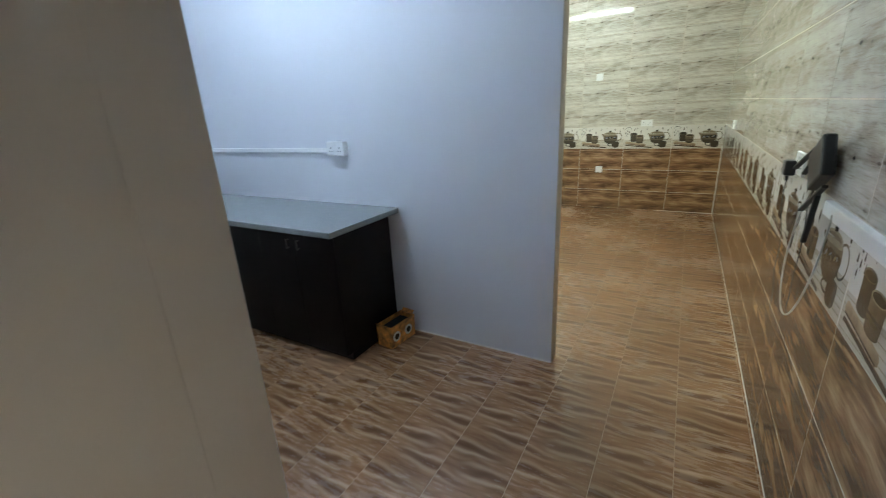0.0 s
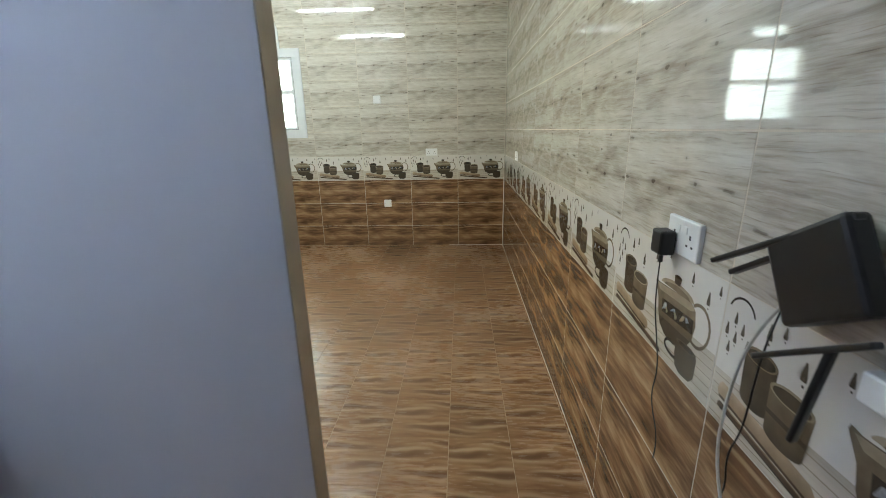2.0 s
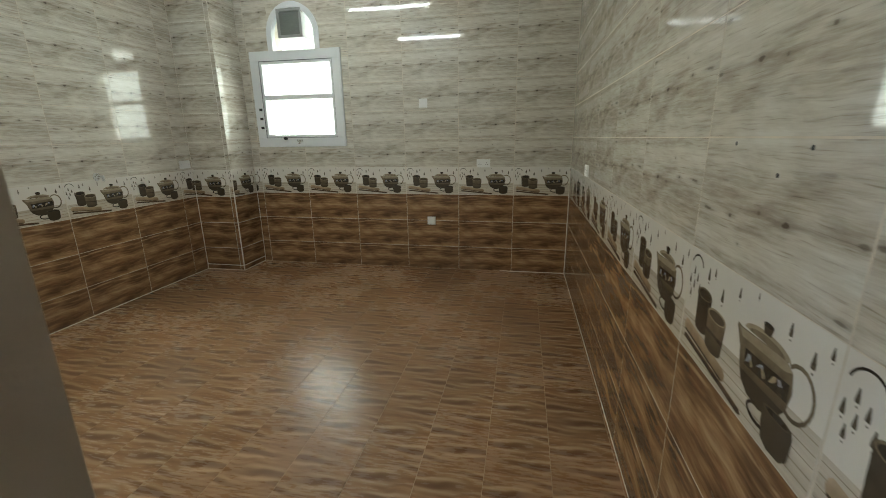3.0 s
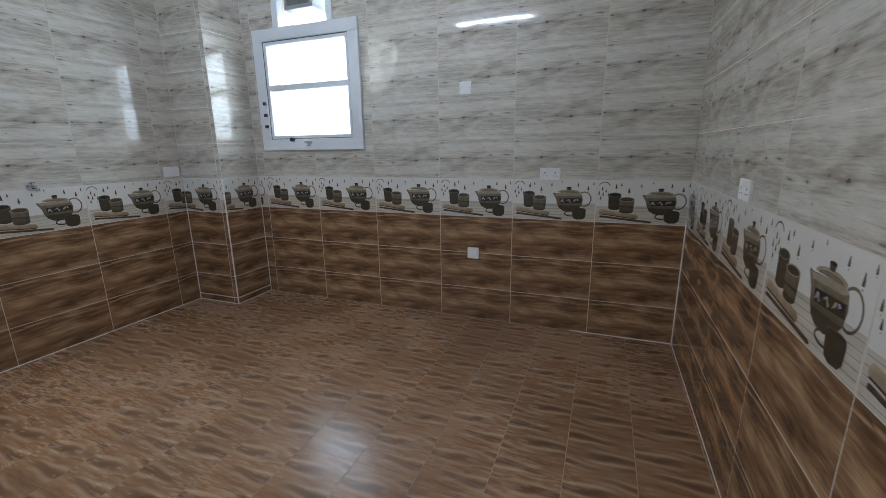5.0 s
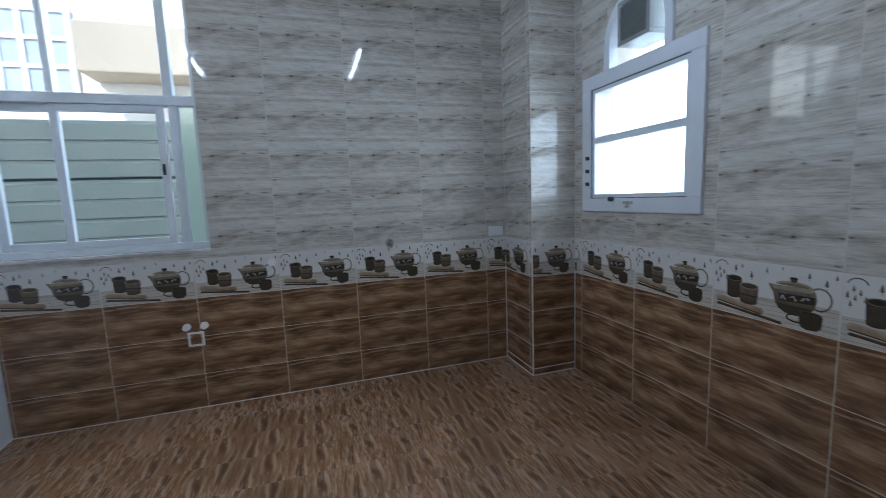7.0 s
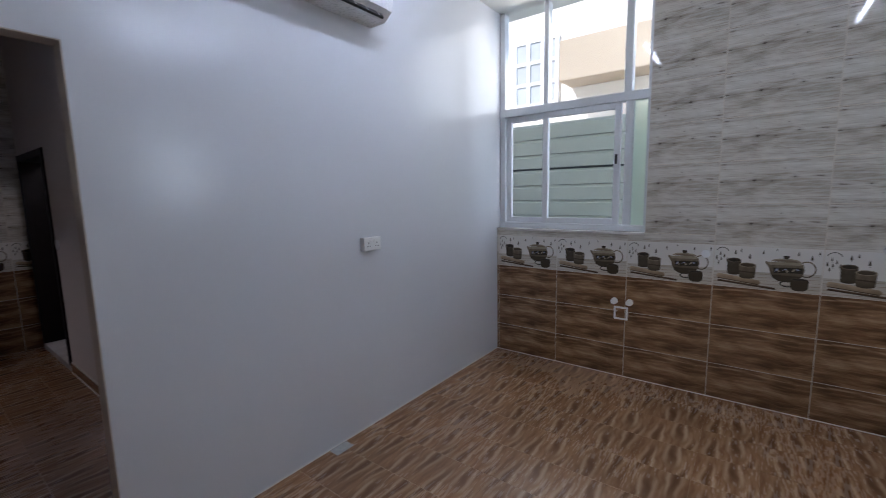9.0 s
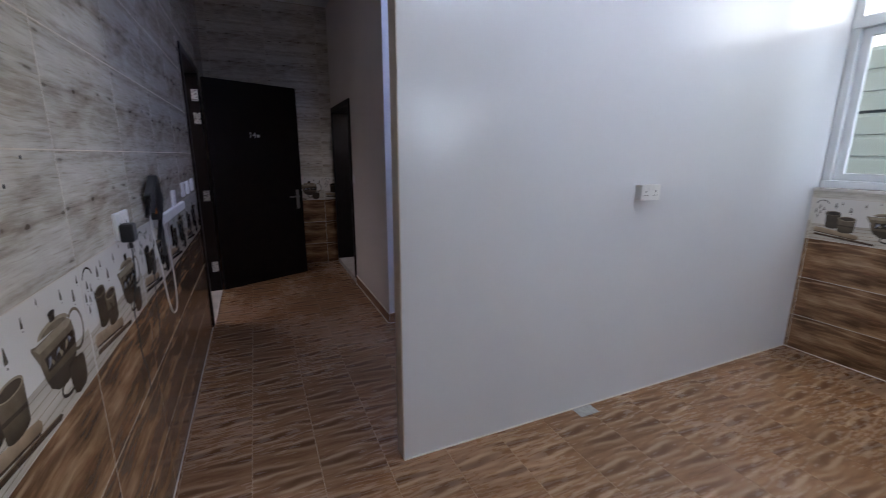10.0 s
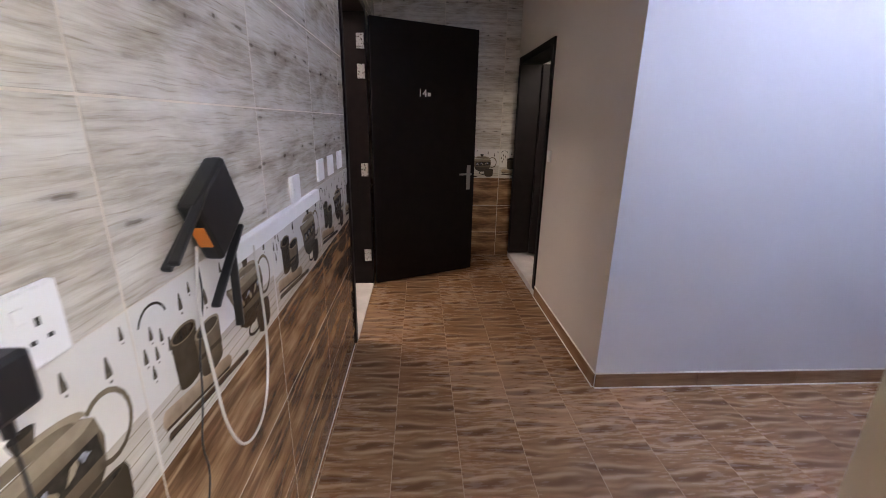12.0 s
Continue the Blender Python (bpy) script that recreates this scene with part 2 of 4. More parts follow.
M_INK = mat("dark_ink_print", (0.042, 0.036, 0.028), 0.12, vary=0.3, scale=60)


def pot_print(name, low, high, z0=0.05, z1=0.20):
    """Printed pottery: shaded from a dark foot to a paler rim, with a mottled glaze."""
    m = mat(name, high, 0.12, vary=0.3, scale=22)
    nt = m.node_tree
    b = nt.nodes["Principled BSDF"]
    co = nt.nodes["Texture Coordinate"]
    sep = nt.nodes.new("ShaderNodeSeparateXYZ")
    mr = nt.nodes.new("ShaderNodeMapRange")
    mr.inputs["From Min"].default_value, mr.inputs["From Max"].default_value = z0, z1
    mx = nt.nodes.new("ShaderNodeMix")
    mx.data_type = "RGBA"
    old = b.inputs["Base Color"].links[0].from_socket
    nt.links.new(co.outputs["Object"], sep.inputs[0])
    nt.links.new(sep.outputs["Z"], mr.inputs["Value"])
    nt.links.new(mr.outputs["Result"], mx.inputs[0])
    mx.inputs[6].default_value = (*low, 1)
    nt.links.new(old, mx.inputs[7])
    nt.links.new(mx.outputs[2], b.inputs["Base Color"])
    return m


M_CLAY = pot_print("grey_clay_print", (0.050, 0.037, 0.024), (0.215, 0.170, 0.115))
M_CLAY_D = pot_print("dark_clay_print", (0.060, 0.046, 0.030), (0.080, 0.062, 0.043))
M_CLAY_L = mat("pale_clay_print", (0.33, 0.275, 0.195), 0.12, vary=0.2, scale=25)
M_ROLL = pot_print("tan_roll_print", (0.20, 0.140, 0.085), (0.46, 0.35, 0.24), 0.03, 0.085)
M_STICK = mat("brown_stick_print", (0.085, 0.055, 0.034), 0.12, vary=0.3, scale=30)
M_LINE = mat("plank_line_print", (0.30, 0.25, 0.19), 0.12, vary=0.2, scale=30)
M_GROUT = mat("tile_grout", (0.62, 0.55, 0.45), 0.85, vary=0.12, scale=15)
M_GROUT_F = mat("floor_grout", (0.43, 0.295, 0.185), 0.85, vary=0.2, scale=9)
M_GROUT_W = mat("white_grout", (0.78, 0.75, 0.70), 0.8, vary=0.12, scale=40)
M_PAINT = mat("white_paint", (0.72, 0.73, 0.76), 0.2, vary=0.02, scale=1.2, rough_vary=0.0)
# tinted variant of the white paint, with warm light put into its colour
M_PAINT_B = mat("warm_lit_paint", (0.60, 0.545, 0.50), 0.5, vary=0.03, scale=1.5, bump=0.06, bump_scale=140)
M_JAMB = mat("jamb_plaster", (0.55, 0.48, 0.40), 0.6, vary=0.06, scale=5, bump=0.1, bump_scale=80)
M_CEIL = mat("ceiling_panel", (0.80, 0.80, 0.78), 0.5, vary=0.02, scale=3)
M_FRAME = mat("white_aluminium", (0.74, 0.76, 0.78), 0.32, vary=0.03, scale=4)
M_DOOR = mat("dark_brown_door", (0.008, 0.0048, 0.0048), 0.5, spec=0.16, vary=0.25, scale=12)
M_CAB = mat("dark_brown_laminate", (0.0085, 0.0055, 0.0058), 0.48, spec=0.14, vary=0.2, scale=9)
M_TOP = mat("grey_granite", (0.24, 0.26, 0.255), 0.25, vary=0.16, scale=160)
M_CHROME = mat("brushed_metal", (0.62, 0.62, 0.62), 0.28, metal=1.0, vary=0.05, scale=30)
M_NICKEL = mat("satin_nickel", (0.30, 0.29, 0.28), 0.35, metal=1.0)
M_PLASTIC = mat("white_plastic", (0.80, 0.80, 0.79), 0.32, vary=0.02, scale=20)
M_BLACK = mat("black_plastic", (0.012, 0.012, 0.013), 0.38, vary=0.2, scale=30)
M_DARK = mat("dark_slots", (0.02, 0.02, 0.02), 0.6)
M_CABLE_W = mat("grey_cable", (0.55, 0.53, 0.48), 0.5)
M_MARBLE = mat("pale_marble", (0.66, 0.62, 0.58), 0.25, vary=0.1, scale=7)
M_AC = mat("white_ac_plastic", (0.82, 0.82, 0.82), 0.28, vary=0.02)
M_CARD = mat("brown_carton_print", (0.55, 0.24, 0.055), 0.45, vary=0.7, scale=26)
M_FENCE = mat("green_grey_cladding", (0.42, 0.46, 0.40), 0.5, vary=0.06, scale=1.2)
M_FACADE = mat("cream_render", (0.84, 0.77, 0.66), 0.8, vary=0.06, scale=0.8, bump=0.1)
M_FACADE_T = mat("tan_render", (0.46, 0.375, 0.27), 0.8, vary=0.06, scale=0.8)
M_GROUND = mat("pale_concrete", (0.42, 0.39, 0.34), 0.9, vary=0.15, scale=0.7, bump=0.2)
M_ORANGE = mat("orange_label", (0.75, 0.22, 0.03), 0.5)


def glass(name, tint=(0.97, 0.99, 0.98)):
    m = bpy.data.materials.new(name)
    m.use_nodes = True
    nt = m.node_tree
    nt.nodes.clear()
    out = nt.nodes.new("ShaderNodeOutputMaterial")
    tr = nt.nodes.new("ShaderNodeBsdfTransparent")
    tr.inputs[0].default_value = (*tint, 1)
    gl = nt.nodes.new("ShaderNodeBsdfGlossy")
    gl.inputs["Roughness"].default_value = 0.03
    fr = nt.nodes.new("ShaderNodeLayerWeight")
    pw = nt.nodes.new("ShaderNodeMath")
    pw.operation = "POWER"
    pw.inputs[1].default_value = 4.0
    ad = nt.nodes.new("ShaderNodeMath")
    ad.operation = "MULTIPLY_ADD"
    ad.inputs[1].default_value, ad.inputs[2].default_value = 0.6, 0.035
    mx = nt.nodes.new("ShaderNodeMixShader")
    nt.links.new(fr.outputs["Facing"], pw.inputs[0])
    nt.links.new(pw.outputs[0], ad.inputs[0])
    nt.links.new(ad.outputs[0], mx.inputs[0])
    nt.links.new(tr.outputs[0], mx.inputs[1])
    nt.links.new(gl.outputs[0], mx.inputs[2])
    nt.links.new(mx.outputs[0], out.inputs["Surface"])
    return m


def obscured_glass(name):
    m = bpy.data.materials.new(name)
    m.use_nodes = True
    b = m.node_tree.nodes["Principled BSDF"]
    b.inputs["Base Color"].default_value = (0.80, 0.92, 0.82, 1)
    b.inputs["Transmission Weight"].default_value, b.inputs["Roughness"].default_value, b.inputs["IOR"].default_value = 0.9, 0.55, 1.2
    return m


M_GLASS = glass("window_glass")
M_OBSCURED = obscured_glass("obscured_glass")


def emitter(name, color, strength):
    m = bpy.data.materials.new(name)
    m.use_nodes = True
    b = m.node_tree.nodes["Principled BSDF"]
    b.inputs["Base Color"].default_value = (0.9, 0.9, 0.9, 1)
    b.inputs["Emission Color"].default_value = (*color, 1)
    b.inputs["Emission Strength"].default_value = strength
    return m


M_TUBE = emitter("led_tube_glow", (0.78, 0.87, 0.96), 55.0)
M_TUBE_H = emitter("led_tube_glow_cool", (0.58, 0.68, 1.0), 64.0)

# ---- mesh helpers ----


def box(bm, x0, x1, y0, y1, z0, z1, mi=0, bevel=0.0):
    vs = [bm.verts.new((x, y, z)) for x in (x0, x1) for y in (y0, y1) for z in (z0, z1)]
    fs = []
    for q in ((0, 1, 3, 2), (4, 6, 7, 5), (0, 4, 5, 1), (2, 3, 7, 6), (0, 2, 6, 4), (1, 5, 7, 3)):
        f = bm.faces.new([vs[k] for k in q])
        f.material_index = mi
        fs.append(f)
    if bevel:
        es = list({e for f in fs for e in f.edges})
        r = bmesh.ops.bevel(bm, geom=es, offset=bevel, segments=2, affect="EDGES", profile=0.5)
        for f in r["faces"]:
            f.material_index = mi
    return vs


def cyl(bm, centre, radius, depth, axis="z", n=20, mi=0, r2=None):
    m = Matrix.Translation(centre)
    if axis == "x":
        m = m @ Matrix.Rotation(radians(90), 4, "Y")
    if axis == "y":
        m = m @ Matrix.Rotation(radians(90), 4, "X")
    r = bmesh.ops.create_cone(bm, cap_ends=True, segments=n, radius1=radius, radius2=radius if r2 is None else r2, depth=depth, matrix=m)
    for v in r["verts"]:
        for f in v.link_faces:
            f.material_index = mi
    return r["verts"]


def finish(name, bm, mats, smooth=False):
    bm.normal_update()
    me = bpy.data.meshes.new(name)
    bmesh.ops.recalc_face_normals(bm, faces=bm.faces[:])
    bm.to_mesh(me)
    bm.free()
    for m in mats if isinstance(mats, (list, tuple)) else [mats]:
        me.materials.append(m)
    if smooth:
        for p in me.polygons:
            p.use_smooth = True
    return me


def part(name, bm, material, parent=None, label="", smooth=False):
    ob = new(name, finish(name, bm, material, smooth))
    if parent:
        ob.parent = parent
    if label:
        tagged(ob, label)
    return ob


def boxpart(name, dims, material, parent=None, label="", bevel=0.0):
    bm = bmesh.new()
    box(bm, *dims, bevel=bevel)
    return part(name, bm, material, parent, label)


def thing(name, label, category, place=(0, 0, 0), rz=0.0, group=""):
    ob = new(name)
    ob.matrix_basis = pose(*place, 0, 0, rz)
    return tagged(ob, label, category, group)


def tube(name, points, radius, material, parent=None, label=""):
    """A cable along points, as a mesh."""
    cu = bpy.data.curves.new(name, "CURVE")
    cu.dimensions, cu.bevel_depth, cu.bevel_resolution = "3D", radius, 2
    sp = cu.splines.new("NURBS")
    sp.points.add(len(points) - 1)
    for p, c in zip(sp.points, points):
        p.co = (*c, 1)
    sp.use_endpoint_u, sp.order_u = True, 3
    tmp = bpy.data.objects.new(name, cu)
    me = bpy.data.meshes.new_from_object(tmp)
    bpy.data.objects.remove(tmp)
    me.materials.clear()
    me.materials.append(material)
    ob = new(name, me)
    if parent:
        ob.parent = parent
    if label:
        tagged(ob, label)
    return ob


# ---- plan ----
XR, YF, XW = 0.163, 6.42, -4.0          # east wall, north wall, west wall (tile faces)
YH, YK, XE = 2.09, 2.182, -0.832        # partition: hall face, kitchen face, free end
XC, YC = -1.265, 0.508                  # corner of hall and alcove
YB, ZC, ZHEAD = -1.95, 3.25, 2.15
T = 0.20
BACK = 0.0008                            # the joints lie this far behind the tile faces

# openings: u0, u1, z0, z1
N_WIN = (-3.30, -2.385, 1.49, 2.35)
N_ARCH = (-3.11, -2.565, 2.43, 2.90)
W_WIN = (YK, 3.53, 1.24, 3.25)
E_DOOR = (-1.14, -0.02, 0.0, 2.29)
H_DOOR = (-1.90, -0.78, 0.0, 2.05)


def cut(rects, hole):
    out = []
    h0, h1, v0, v1 = hole
    for a, b, c, d in rects:
        if b <= h0 or a >= h1 or d <= v0 or c >= v1:
            out.append((a, b, c, d))
            continue
        lo, hi = max(c, v0), min(d, v1)
        if c < v0:
            out.append((a, b, c, v0))
        if d > v1:
            out.append((a, b, v1, d))
        if a < h0:
            out.append((a, h0, lo, hi))
        if b > h1:
            out.append((h1, b, lo, hi))
    return [r for r in out if r[1] - r[0] > 0.004 and r[3] - r[2] > 0.004]


def wall(name, axis, u0, u1, face, thick, holes, material, z0=0.0, z1=ZC, label="", mats=None):
    """A wall body with openings. axis: the way it runs; thick is signed, from its face outwards."""
    bm = bmesh.new()
    rects = [(u0, u1, z0, z1)]
    for h in holes:
        rects = cut(rects, h)
    a, b = sorted((face, face + thick))
    for r in rects:
        if axis == "x":
            box(bm, r[0], r[1], a, b, r[2], r[3])
        else:
            box(bm, a, b, r[0], r[1], r[2], r[3])
    ob = new(name, finish(name, bm, material))
    return tagged(ob, label, "wall", kind="structure")


# ---- structure ----
wall_north = wall("wall_north", "x", XW - T, XR + T, YF + BACK, T, [N_WIN, (-3.09, -2.585, 2.40, 2.90)], M_GROUT, label="kitchen wall of pale and brown wood-look tiles with a pot border")
wall_east = wall("wall_east", "y", YB - T, YF, XR + BACK, T, [E_DOOR], M_GROUT, label="long wall of pale and brown wood-look tiles with a pot border")
wall_west = wall("wall_west", "y", YK, YF, XW - BACK, -T, [W_WIN], M_GROUT, label="kitchen window wall of pale and brown wood-look tiles")
wall_back = wall("wall_back", "x", XC, XR, YB - BACK, -T, [], M_GROUT, label="hall end wall of pale and brown wood-look tiles")
wall_partition = wall("wall_partition", "x", XW - 0.15, XR, YH, YK - YH, [(XE, XR, 0, ZHEAD)], M_PAINT, label="thin white painted partition with a plain opening")
wall_alcove_west = wall("wall_alcove_west", "y", YC, YH, XW, -0.15, [], M_PAINT, label="white painted alcove wall")
wall_alcove_south = wall("wall_alcove_south", "x", XW - 0.15, XC, YC, -T, [], M_PAINT, label="white painted alcove wall above a brown tile skirting")
wall_hall = wall("wall_hall", "y", YB - T, YC - T, XC, -T, [H_DOOR], M_PAINT_B, label="painted hall wall with a doorway, tinted as if warmly lit")
bm = bmesh.new()
box(bm, XC - 0.001, XC + 0.0015, YC - T, YC - 0.002, 0, ZC)
box(bm, XC - T, XC - 0.001, YC - T, YC - T + 0.0015, 0, ZC)
part("corner_paint", bm, M_PAINT_B, wall_hall)
bm = bmesh.new()
box(bm, XE, XE + 0.004, YH + 0.002, YK - 0.002, 0, ZHEAD)
box(bm, XE + 0.004, XR - 0.002, YH + 0.002, YK - 0.002, ZHEAD - 0.004, ZHEAD)
part("opening_lining", bm, M_JAMB, wall_partition, "beige plaster lining of the opening")

bm = bmesh.new()
box(bm, XW - 0.2, XR + 0.02, YB - 0.1, YF + 0.05, -0.12, -0.0015)
floor = tagged(new("floor", finish("floor", bm, M_GROUT_F)), "brown wood-look floor of glazed tiles with wavy grain", "floor", kind="structure")

bm = bmesh.new()
x = XW - 0.2
while x < XR + 0.1:
    y = YB - 0.2
    while y < YF + 0.1:
        box(bm, x + 0.004, x + 0.596, y + 0.004, y + 0.596, ZC, ZC + 0.02, bevel=0.003)
        y += 0.6
    x += 0.6
box(bm, XW - 0.3, XR + 0.3, YB - 0.3, YF + 0.3, ZC + 0.006, ZC + 0.15)
tagged(new("ceiling", finish("ceiling", bm, M_CEIL)), "white square-panelled ceiling", "ceiling", kind="structure")

# ---- windows ----


def ring(bm, u0, u1, z0, z1, w, y0, y1, bevel=0.004):
    box(bm, u0, u1, y0, y1, z0, z0 + w, bevel=bevel)
    box(bm, u0, u1, y0, y1, z1 - w, z1, bevel=bevel)
    box(bm, u0, u0 + w, y0, y1, z0 + w, z1 - w, bevel=bevel)
    box(bm, u1 - w, u1, y0, y1, z0 + w, z1 - w, bevel=bevel)


def pane(name, dims, parent, material=M_GLASS):
    ob = boxpart(name, dims, material, parent)
    ob.visible_shadow = False
    return ob


win_n = tagged(new("window_1"), "white aluminium awning window with an arched fanlight, bright with daylight", "window", kind="structure")
bm = bmesh.new()
ring(bm, -3.385, -2.300, 1.405, 2.435, 0.10, YF - 0.022, YF + 0.012)
part("window_frame", bm, M_FRAME, win_n)
bm = bmesh.new()
ring(bm, -3.287, -2.398, 1.503, 2.337, 0.035, YF - 0.008, YF + 0.06, 0.003)
part("window_sash", bm, M_FRAME, win_n)
bm = bmesh.new()
ring(bm, -3.2872, -2.3978, 1.5028, 2.3372, 0.008, YF - 0.012, YF - 0.006, 0.0)
part("gasket", bm, mat("grey_gasket", (0.10, 0.11, 0.13), 0.6), win_n, "thin dark rubber gasket")
boxpart("window_bar", (-3.252, -2.433, YF - 0.004, YF + 0.05, 1.925, 1.975), M_FRAME, win_n, bevel=0.003)
pane("pane", (-3.252, -2.433, YF + 0.02, YF + 0.026, 1.538, 1.925), win_n)
pane("pane", (-3.252, -2.433, YF + 0.02, YF + 0.026, 1.975, 2.302), win_n)
for z in (1.62, 1.72, 1.82):
    boxpart("hinge_block", (-3.325, -3.295, YF - 0.04, YF - 0.02, z - 0.014, z + 0.014), M_BLACK, win_n, "small black stay block", bevel=0.003)
bm = bmesh.new()
box(bm, -2.885, -2.825, YF - 0.055, YF - 0.02, 1.462, 1.485, bevel=0.004)
box(bm, -2.87, -2.845, YF - 0.05, YF - 0.03, 1.44, 1.462, bevel=0.003)
part("window_handle", bm, M_CHROME, win_n, "grey metal latch handle")
bm = bmesh.new()
cyl(bm, (-3.03, YF - 0.035, 1.50), 0.018, 0.03, "y")
part("latch_knob", bm, M_BLACK, win_n, "black latch knob")


def arch_points(cx, half, z0, zs, n=16):
    pts = [(cx - half, z0)]
    for k in range(n + 1):
        a = math.pi - math.pi * k / n
        pts.append((cx + half * math.cos(a), zs + half * 1.02 * math.sin(a)))
    pts.append((cx + half, z0))
    return pts


CX = -2.838
outer, inner = arch_points(CX, 0.305, 2.437, 2.60), arch_points(CX, 0.245, 2.437, 2.60)
bm = bmesh.new()
front = []
for yy in (YF - 0.018, YF + 0.05):
    front.append([[bm.verts.new((p[0], yy, p[1])) for p in line] for line in (outer, inner)])
n = len(outer)
for k in range(n - 1):
    for side in (0, 1):
        o, i = front[side]
        bm.faces.new((o[k], o[k + 1], i[k + 1], i[k]))
    bm.faces.new((front[0][0][k], front[0][0][k + 1], front[1][0][k + 1], front[1][0][k]))
    bm.faces.new((front[0][1][k], front[0][1][k + 1], front[1][1][k + 1], front[1][1][k]))
part("fanlight_frame", bm, M_FRAME, win_n, "arched white fanlight frame")
bm = bmesh.new()
bm.faces.new([bm.verts.new((p[0], YF + 0.03, p[1])) for p in arch_points(CX, 0.25, 2.437, 2.60)])
r = bmesh.ops.extrude_face_region(bm, geom=bm.faces[:])
bmesh.ops.translate(bm, vec=(0, 0.005, 0), verts=[v for v in r["geom"] if isinstance(v, bmesh.types.BMVert)])
ob = part("fanlight_pane", bm, M_GLASS, win_n)
ob.visible_shadow = False
for s in (-1, 1):
    bm = bmesh.new()
    ring_pts = [(CX + s * 0.29 * math.cos(a), 2.60 + 0.296 * math.sin(a)) for a in [math.pi / 2 * k / 10 for k in range(11)]]
    pts = ring_pts + [(CX, 2.905), (CX + s * 0.29, 2.905)]
    bm.faces.new([bm.verts.new((p[0], YF, p[1])) for p in pts])
    r = bmesh.ops.extrude_face_region(bm, geom=bm.faces[:])
    bmesh.ops.translate(bm, vec=(0, 0.15, 0), verts=[v for v in r["geom"] if isinstance(v, bmesh.types.BMVert)])
    part("cut_tile", bm, M_LIGHT, wall_north)

fan = thing("exhaust_fan", "grey square exhaust fan set in the arched fanlight", "fan", (CX - 0.02, YF + 0.04, 2.70))
bm = bmesh.new()
ring(bm, -0.145, 0.145, -0.145, 0.145, 0.03, -0.06, 0.16, 0.004)
part("housing", bm, mat("grey_fan_plastic", (0.30, 0.31, 0.30), 0.4), fan)
bm = bmesh.new()
for k in range(6):
    z = -0.095 + 0.038 * k
    box(bm, -0.115, 0.115, -0.05, -0.03, z - 0.0187, z + 0.0187, bevel=0.001)
part("louvre", bm, mat("dark_louvre", (0.12, 0.13, 0.12), 0.4), fan, "closed dark grey louvre blades")
boxpart("back_panel", (-0.115, 0.115, 0.12, 0.15, -0.115, 0.115), M_DARK, fan)

win_w = tagged(new("window_2"), "tall white aluminium sliding window reaching the ceiling", "window", kind="structure")
XO = XW - 0.10                            # plane of the frame, set back in the reveal
W0, W1, WZ0, WZT, WZ1 = YK + 0.002, 3.527, 1.243, 2.335, 3.248
bm = bmesh.new()
fx0, fx1 = XO - 0.05, XO + 0.03
for d in ((W0, W0 + 0.05, WZ0 + 0.05, WZ1), (W1 - 0.03, W1, WZ0 + 0.05, WZ1), (2.625, 2.668, WZT + 0.035, WZ1), (3.315, 3.375, WZT + 0.035, WZ1), (3.335, 3.395, WZ0 + 0.05, WZT - 0.035)):
    box(bm, fx0, fx1, *d, bevel=0.004)
for d in ((W0, W1, WZ0, WZ0 + 0.05), (W0, W1, WZT - 0.035, WZT + 0.035)):
    box(bm, fx0, fx1 + 0.01, *d, bevel=0.004)
part("window_frame", bm, M_FRAME, win_w)
for name, y0, y1, off in (("sliding_sash", 2.62, 3.30, 0.005), ("sliding_sash", W0 + 0.05, 2.66, -0.03)):
    bm = bmesh.new()
    x0, x1 = XO + off - 0.012, XO + off + 0.022
    z0, z1, w = WZ0 + 0.052, WZT - 0.038, 0.05
    for d in ((y0, y0 + w, z0, z1), (y1 - w, y1, z0, z1), (y0 + w, y1 - w, z0, z0 + w), (y0 + w, y1 - w, z1 - w, z1)):
        box(bm, x0, x1, *d, bevel=0.003)
    sash = part(name, bm, M_FRAME, win_w)
    pane("pane", (XO + off + 0.002, XO + off + 0.007, y0 + w, y1 - w, z0 + w, z1 - w), sash)
boxpart("latch", (XO + 0.03, XO + 0.05, 3.262, 3.282, 1.80, 1.88), M_BLACK, win_w, "black sash latch", bevel=0.004)
pane("obscured_pane", (XO - 0.01, XO - 0.004, 3.395, W1 - 0.03, WZ0 + 0.05, WZT - 0.035), win_w, M_OBSCURED)
for a, b in ((W0 + 0.05, 2.625), (2.668, 3.315), (3.375, W1 - 0.03)):
    pane("pane", (XO - 0.01, XO - 0.004, a, b, WZT + 0.035, WZ1), win_w)
boxpart("window_sill", (XW - 0.10, XW + 0.012, W0, W1, WZ0 - 0.025, WZ0 - 0.001), M_MARBLE, win_w, "pale marble sill", bevel=0.004)
boxpart("reveal_lining", (XW - T, XW - 0.002, W1 + 0.0005, W1 + 0.0035, WZ0, WZ1), M_PAINT, win_w)

# ---- doors ----
door_1 = tagged(new("door_1"), "open dark brown flush entrance door with steel hinges and a lever handle", "door", kind="structure")
bm = bmesh.new()
for d in ((E_DOOR[0], E_DOOR[0] + 0.055, 0, 2.235), (E_DOOR[1] - 0.055, E_DOOR[1], 0, 2.235), (E_DOOR[0], E_DOOR[1], 2.235, 2.29)):
    box(bm, XR - 0.012, XR + T + 0.01, *d, bevel=0.004)
part("door_frame", bm, M_DOOR, door_1)
DW, DH = 1.0, 2.21
leaf_bm = bmesh.new()
box(leaf_bm, 0, DW, -0.022, 0.022, 0.012, DH, bevel=0.003)
leaf = part("door_leaf", leaf_bm, M_DOOR, door_1, "dark brown flush leaf")
ang = math.degrees(math.atan2(-0.44, -0.95))
